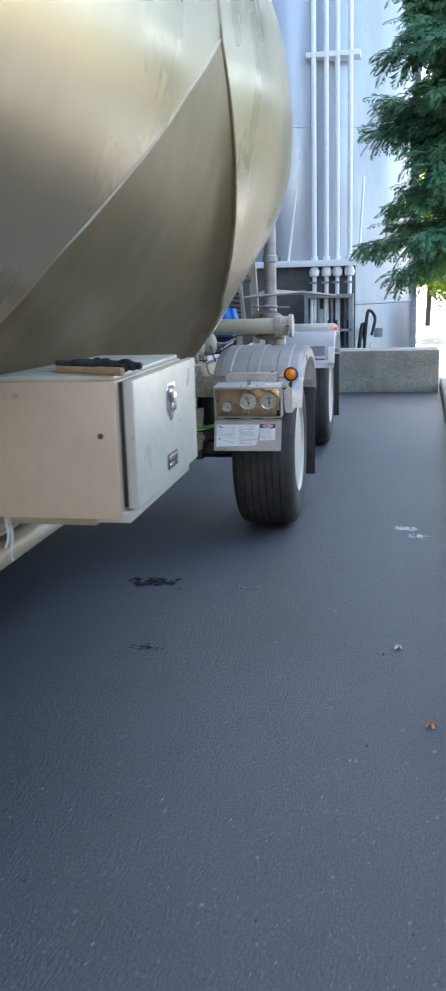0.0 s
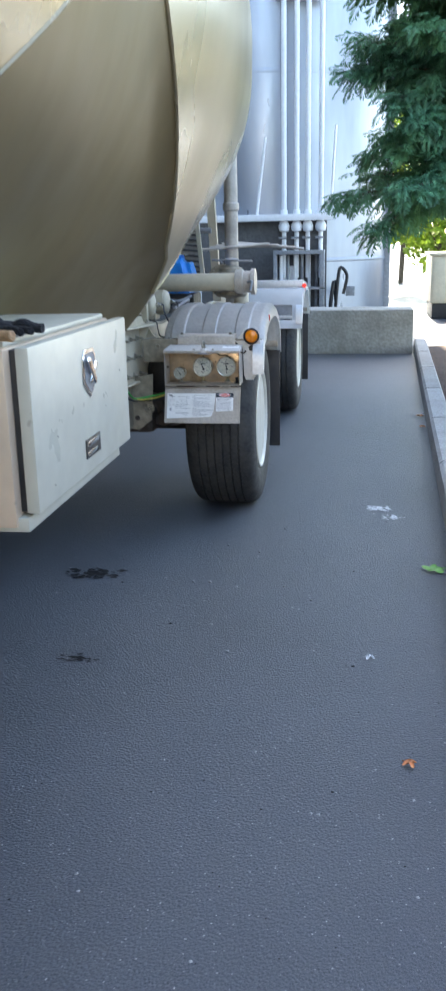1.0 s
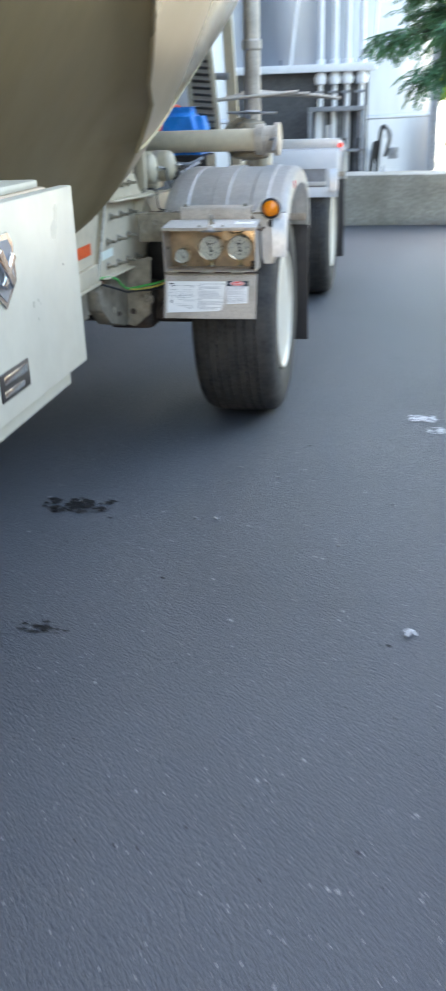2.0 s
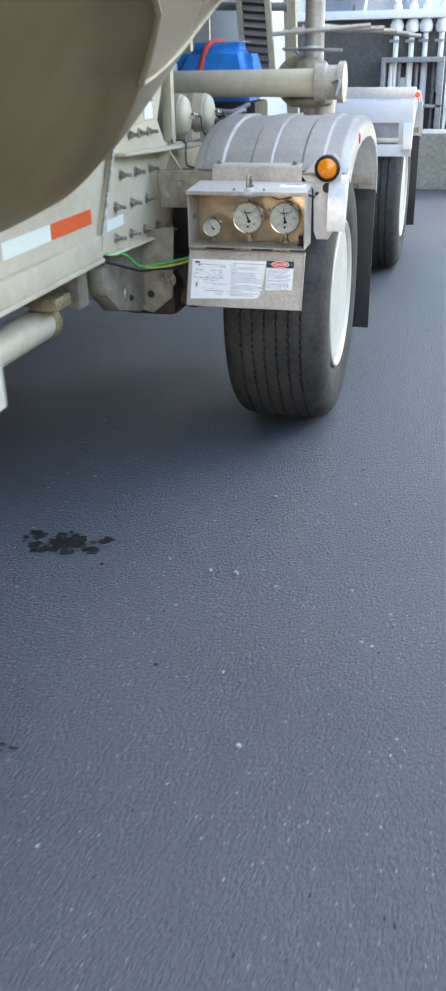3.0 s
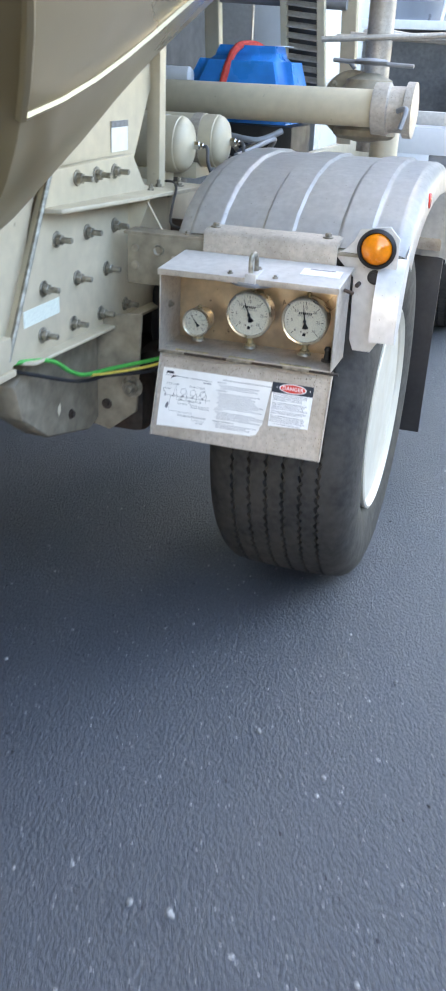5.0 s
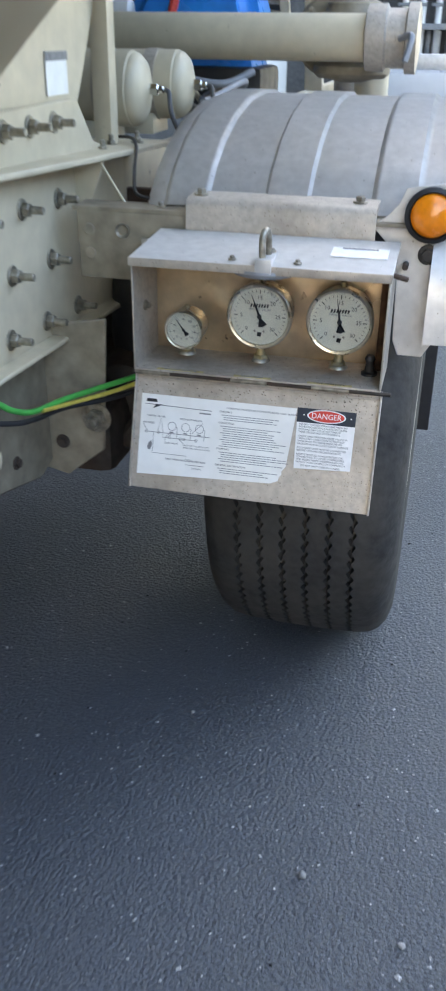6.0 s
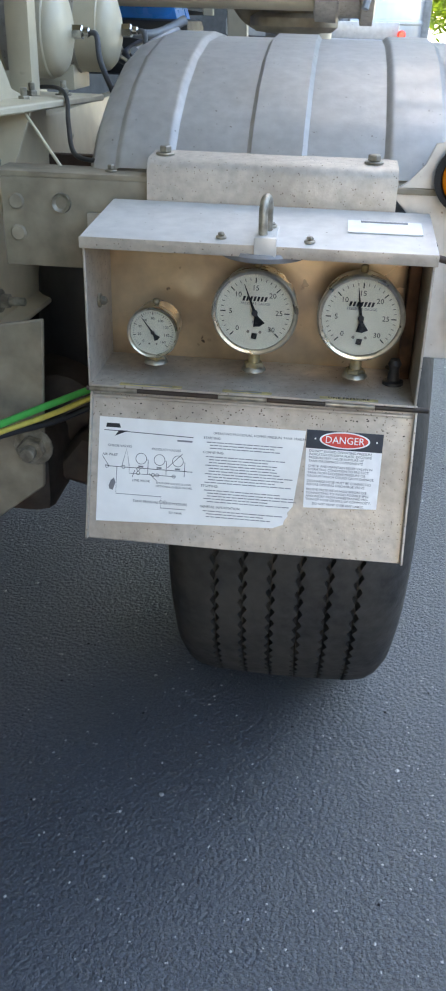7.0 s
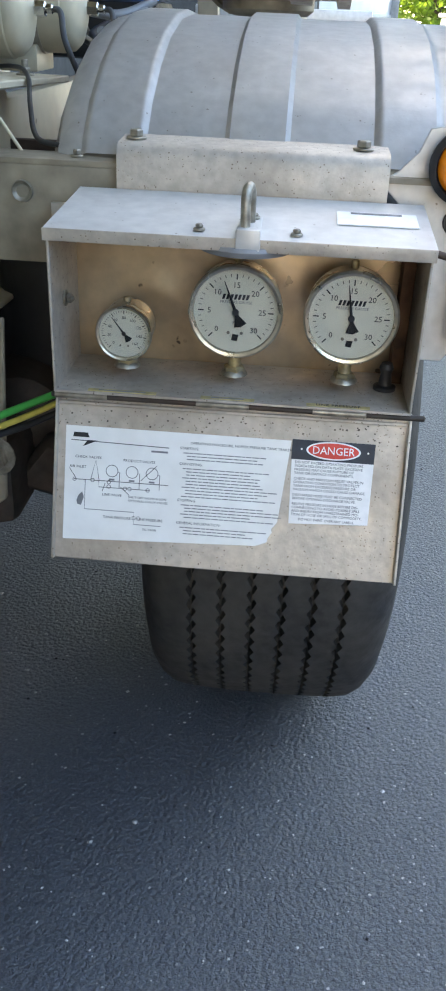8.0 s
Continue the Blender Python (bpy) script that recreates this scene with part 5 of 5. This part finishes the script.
def build_conifer(base, height, spread, seed, low, label):
    rng = random.Random(seed)
    tree = thing("conifer", base, label, "tree")
    B = Vector(base)
    part("trunk", loft([[B + Vector((r * math.cos(w * math.pi / 6), r * math.sin(w * math.pi / 6), z)) for w in range(12)] for z, r in ((-0.05, 0.20), (0.4, 0.15), (height * 0.5, 0.10), (height, 0.02))]), TRUNK, tree)
    for k in range(120):
        z = low + (height - low) * (k / 120) ** 1.05
        a = rng.uniform(0, 2 * math.pi) if k % 3 == 0 else math.pi + rng.uniform(-0.9, 0.8)
        L = spread * (1 - 0.5 * (z / height)) * rng.uniform(0.62, 1.05)
        rise = rng.uniform(0.05, 0.50)
        d = Vector((math.cos(a), math.sin(a), rise))
        sag = rng.uniform(0.55, 1.0)

        def place(t):
            return B + Vector((0, 0, z)) + d * L * t + Vector((0, 0, -sag * t * t + 0.25 * sag * t ** 4))
        part("limb", tube([place(t) for t in (0, 0.33, 0.66, 1)], 0.014, 5), TRUNK, tree)
        bm = bmesh.new()
        for j in range(17):
            t = 0.2 + 0.8 * j / 16
            q = place(t)
            for s in (-1, 1):
                sd = Vector((-d.y, d.x, 0)) * s
                for m in range(4):
                    spray(bm, q + Vector((rng.uniform(-0.05, 0.05), rng.uniform(-0.05, 0.05), rng.uniform(-0.06, 0.06))), d * rng.uniform(0.2, 1.1) + sd * rng.uniform(0.1, 1) + Vector((0, 0, rng.uniform(-0.6, 0.25))), rng.uniform(0.16, 0.40), rng, rng.uniform(0.6, 1.6))
        part("crown", bm, NEEDLES, tree, smooth=5)


build_conifer((2.66, 11.6, 0.08), 7.5, 2.3, 5, 1.88, "dark green conifer with drooping feathery branches beside the kerb")


def build_far_tree(base, height, r, seed, label):
    rng = random.Random(seed)
    tree = thing("broadleaf_tree", base, label, "tree", "trees beyond the yard")
    B = Vector(base)
    part("trunk", tube([B, B + Vector((0.05, 0, height * 0.3)), B + Vector((-0.05, 0.1, height * 0.6)), B + Vector((0, 0, height * 0.9))], 0.09, 8), TRUNK, tree)
    for k in range(5):
        a = rng.uniform(0, 6.28)
        part("limb", tube([B + Vector((0, 0, height * 0.35)), B + Vector((r * 0.4 * math.cos(a), r * 0.4 * math.sin(a), height * 0.55)), B + Vector((r * 0.8 * math.cos(a), r * 0.8 * math.sin(a), height * 0.7))], 0.03, 6), TRUNK, tree)
    bm = bmesh.new()
    for k in range(2600):
        a, b, q = rng.uniform(0, 6.28), rng.uniform(-1, 1), rng.uniform(0.35, 1) ** 0.5
        c = B + Vector((r * q * math.cos(a) * math.sqrt(1 - b * b), r * q * math.sin(a) * math.sqrt(1 - b * b), height * 0.62 + height * 0.40 * q * b))
        c += Vector((0.5, 0.5, 0.4)) * noise.noise(c * 0.9)
        u, v = Vector((rng.uniform(-1, 1), rng.uniform(-1, 1), rng.uniform(-1, 1))).normalized() * 0.14, Vector((rng.uniform(-1, 1), rng.uniform(-1, 1), rng.uniform(-1, 1))).normalized() * 0.08
        bm.faces.new([bm.verts.new(p) for p in (c - u, c + v, c + u, c - v)])
    part("crown", bm, LEAVES, tree, smooth=5)


for k, (x, y, h, r) in enumerate(((2.9, 27.0, 3.6, 1.7), (4.6, 30.0, 5.5, 2.4), (2.2, 34.0, 6.0, 2.6), (6.5, 36, 7.5, 3.2), (0.6, 38, 8, 3.2), (9.5, 33, 7.0, 3.0))):
    build_far_tree((x, y, 0), h, r, 20 + k, "sunlit yellow-green broadleaf tree beyond the yard")


def build_generator():
    """Beige machine cabinet on a dark skid."""
    g = thing("machine_cabinet", (2.9, 19.6, 0), "beige metal machine cabinet on a dark skid", "machine")
    part("housing", box((2.22, 19.0, 0.30), (3.7, 20.6, 1.20), 0.03), PAINT, g)
    part("roof", box((2.18, 18.96, 1.20), (3.74, 20.64, 1.26), 0.015), PAINT, g)
    for k in range(4):
        part("panel", box((2.27 + 0.34 * k, 18.985, 0.36), (2.56 + 0.34 * k, 19.0, 1.14), 0.006), PAINT, g)
    part("skid", box((2.26, 19.05, 0.0), (3.66, 20.55, 0.30), 0.02), BLACK, g, "dark steel skid")


build_generator()


# ---- litter on the asphalt ----
def blot(name, c, r, seed, mat, label, category, squash=(1, 1), n=26, bits=8):
    """A ragged flat patch with stray drops round it."""
    rng = random.Random(seed)
    bm = bmesh.new()
    for k in range(bits):
        q = r * (0.75 if k == 0 else rng.uniform(0.06, 0.38))
        o = Vector((0, 0)) if k == 0 else Vector((rng.uniform(-1.5, 1.5) * r, rng.uniform(-1.1, 1.1) * r))
        ph = rng.uniform(0, 9)
        ring = []
        for i in range(n):
            w = 2 * math.pi * i / n
            rr = q * (0.62 + 0.55 * noise.noise(Vector((math.cos(w) * 1.6 + ph, math.sin(w) * 1.6, k))) + rng.uniform(-0.10, 0.10))
            ring.append(bm.verts.new((c[0] + (o.x + rr * math.cos(w)) * squash[0], c[1] + (o.y + rr * math.sin(w)) * squash[1], 0.0035 + 0.00005 * k)))
        bm.faces.new(ring)
    tagged(link(name, bm, mat), label, category)


blot("oil_stain", (-0.30, 4.625, 0), 0.078, 2, OIL, "black oil stain soaked into the asphalt", "stain", (1.15, 0.8), bits=46)
blot("oil_stain", (-0.10, 3.74, 0), 0.035, 6, OIL, "small faint oil stain on the asphalt", "stain", (1.6, 0.8), bits=22)
blot("white_spill", (1.06, 5.83, 0), 0.020, 8, CHALK, "scattered white powder spill on the asphalt", "spill", (2.4, 2.6), n=10, bits=70)
blot("white_spill", (1.14, 5.66, 0), 0.018, 12, CHALK, "small white powder marks on the asphalt", "spill", (2.4, 2.2), n=10, bits=30)


def fallen_leaf(c, size, turn, mat, label, lobes=5):
    lf = bmesh.new()
    ring = []
    for i in range(lobes * 8):
        w = 2 * math.pi * i / (lobes * 8)
        r = size * (0.40 + 0.60 * abs(math.cos(w * lobes / 2)) ** 1.6)
        ring.append(lf.verts.new((c[0] + r * math.cos(w + turn), c[1] + r * math.sin(w + turn), 0.008 + 0.012 * math.sin(w * 2) ** 2)))
    mid = lf.verts.new((c[0], c[1], 0.010))
    for a, b in zip(ring, ring[1:] + ring[:1]):
        lf.faces.new((a, b, mid))
    tube([(c[0], c[1], 0.010), (c[0] + size * 1.3 * math.cos(turn + 0.3), c[1] + size * 1.3 * math.sin(turn + 0.3), 0.004)], 0.0015, 5, lf, False)
    tagged(link("fallen_leaf", lf, mat), label, "leaf", "fallen leaves")


fallen_leaf((1.305, 4.82), 0.060, 0.4, LEAF, "green lobed leaf lying by the kerb")
fallen_leaf((1.00, 3.85), 0.022, 1.1, CHALK, "small pale dried leaf on the asphalt", 4)
fallen_leaf((1.115, 3.15), 0.024, 2.0, LEAF_DRY, "small orange-brown dried leaf on the asphalt", 4)
fallen_leaf((1.46, 8.73), 0.035, 0.2, LEAF_DRY, "orange dried leaf on the asphalt near the kerb", 4)
fallen_leaf((1.45, 8.24), 0.030, 0.9, LEAF_DRY, "orange dried leaf on the asphalt near the kerb", 4)


def build_crumbs(seed, count, name, mat, label, size):
    """Loose grit on the asphalt."""
    rng = random.Random(seed)
    verts, faces = [], []
    for k in range(count):
        y = rng.uniform(1.6, 9.0)
        x = rng.uniform(-0.6, kerb_x(y) - 0.02)
        s = size * rng.uniform(0.4, 1.0) * (2.0 if rng.random() < 0.04 else 1)
        a = rng.uniform(0, 6.28)
        i = len(verts)
        for j in range(4):
            w = a + j * math.pi / 2 + rng.uniform(-0.4, 0.4)
            verts.append((x + s * 1.3 * math.cos(w), y + s * 1.3 * math.sin(w), 0.0005))
        verts.append((x + rng.uniform(-s, s) * 0.3, y, s * 0.9))
        faces += [(i, i + 1, i + 4), (i + 1, i + 2, i + 4), (i + 2, i + 3, i + 4), (i + 3, i, i + 4)]
    me = bpy.data.meshes.new(name)
    me.from_pydata(verts, [], faces)
    me.materials.append(mat)
    tagged(new(name, me), label, "grit", kind="stuff")


def build_pebbles():
    peb = bmesh.new()
    bmesh.ops.create_icosphere(peb, subdivisions=2, radius=1)
    for v in peb.verts:
        v.co *= 1 + 0.25 * noise.noise(v.co * 1.7)
    peb.transform(Matrix.Diagonal((1, 0.8, 0.55, 1)))
    first = None
    for x, y, s in ((0.282, 5.096, 0.008), (0.457, 5.003, 0.007), (0.273, 4.569, 0.009), (0.28, 4.567, 0.006), (0.463, 3.852, 0.008), (0.197, 4.566, 0.008), (0.284, 5.094, 0.006), (0.62, 4.55, 0.006), (0.36, 4.1, 0.006), (0.75, 4.4, 0.007), (0.55, 5.4, 0.006), (-0.01, 5.447, 0.005)):
        if first is None:
            first = tagged(link("pebble", peb, STONE), "small pale pebble on the asphalt", "pebble", "loose pebbles")
            ob = first
        else:
            ob = copy_thing(first, Matrix())
        ob.matrix_basis = Matrix.Translation((x, y, s * 0.5)) @ Matrix.Rotation(x * 40, 4, "Z") @ Matrix.Diagonal((s, s, s, 1))


build_crumbs(11, 5200, "grit", GRIT, "fine pale loose grit scattered on the asphalt", 0.0026)
build_crumbs(12, 420, "asphalt_crumbs", OIL, "dark loose asphalt crumbs scattered on the ground", 0.0032)
build_pebbles()
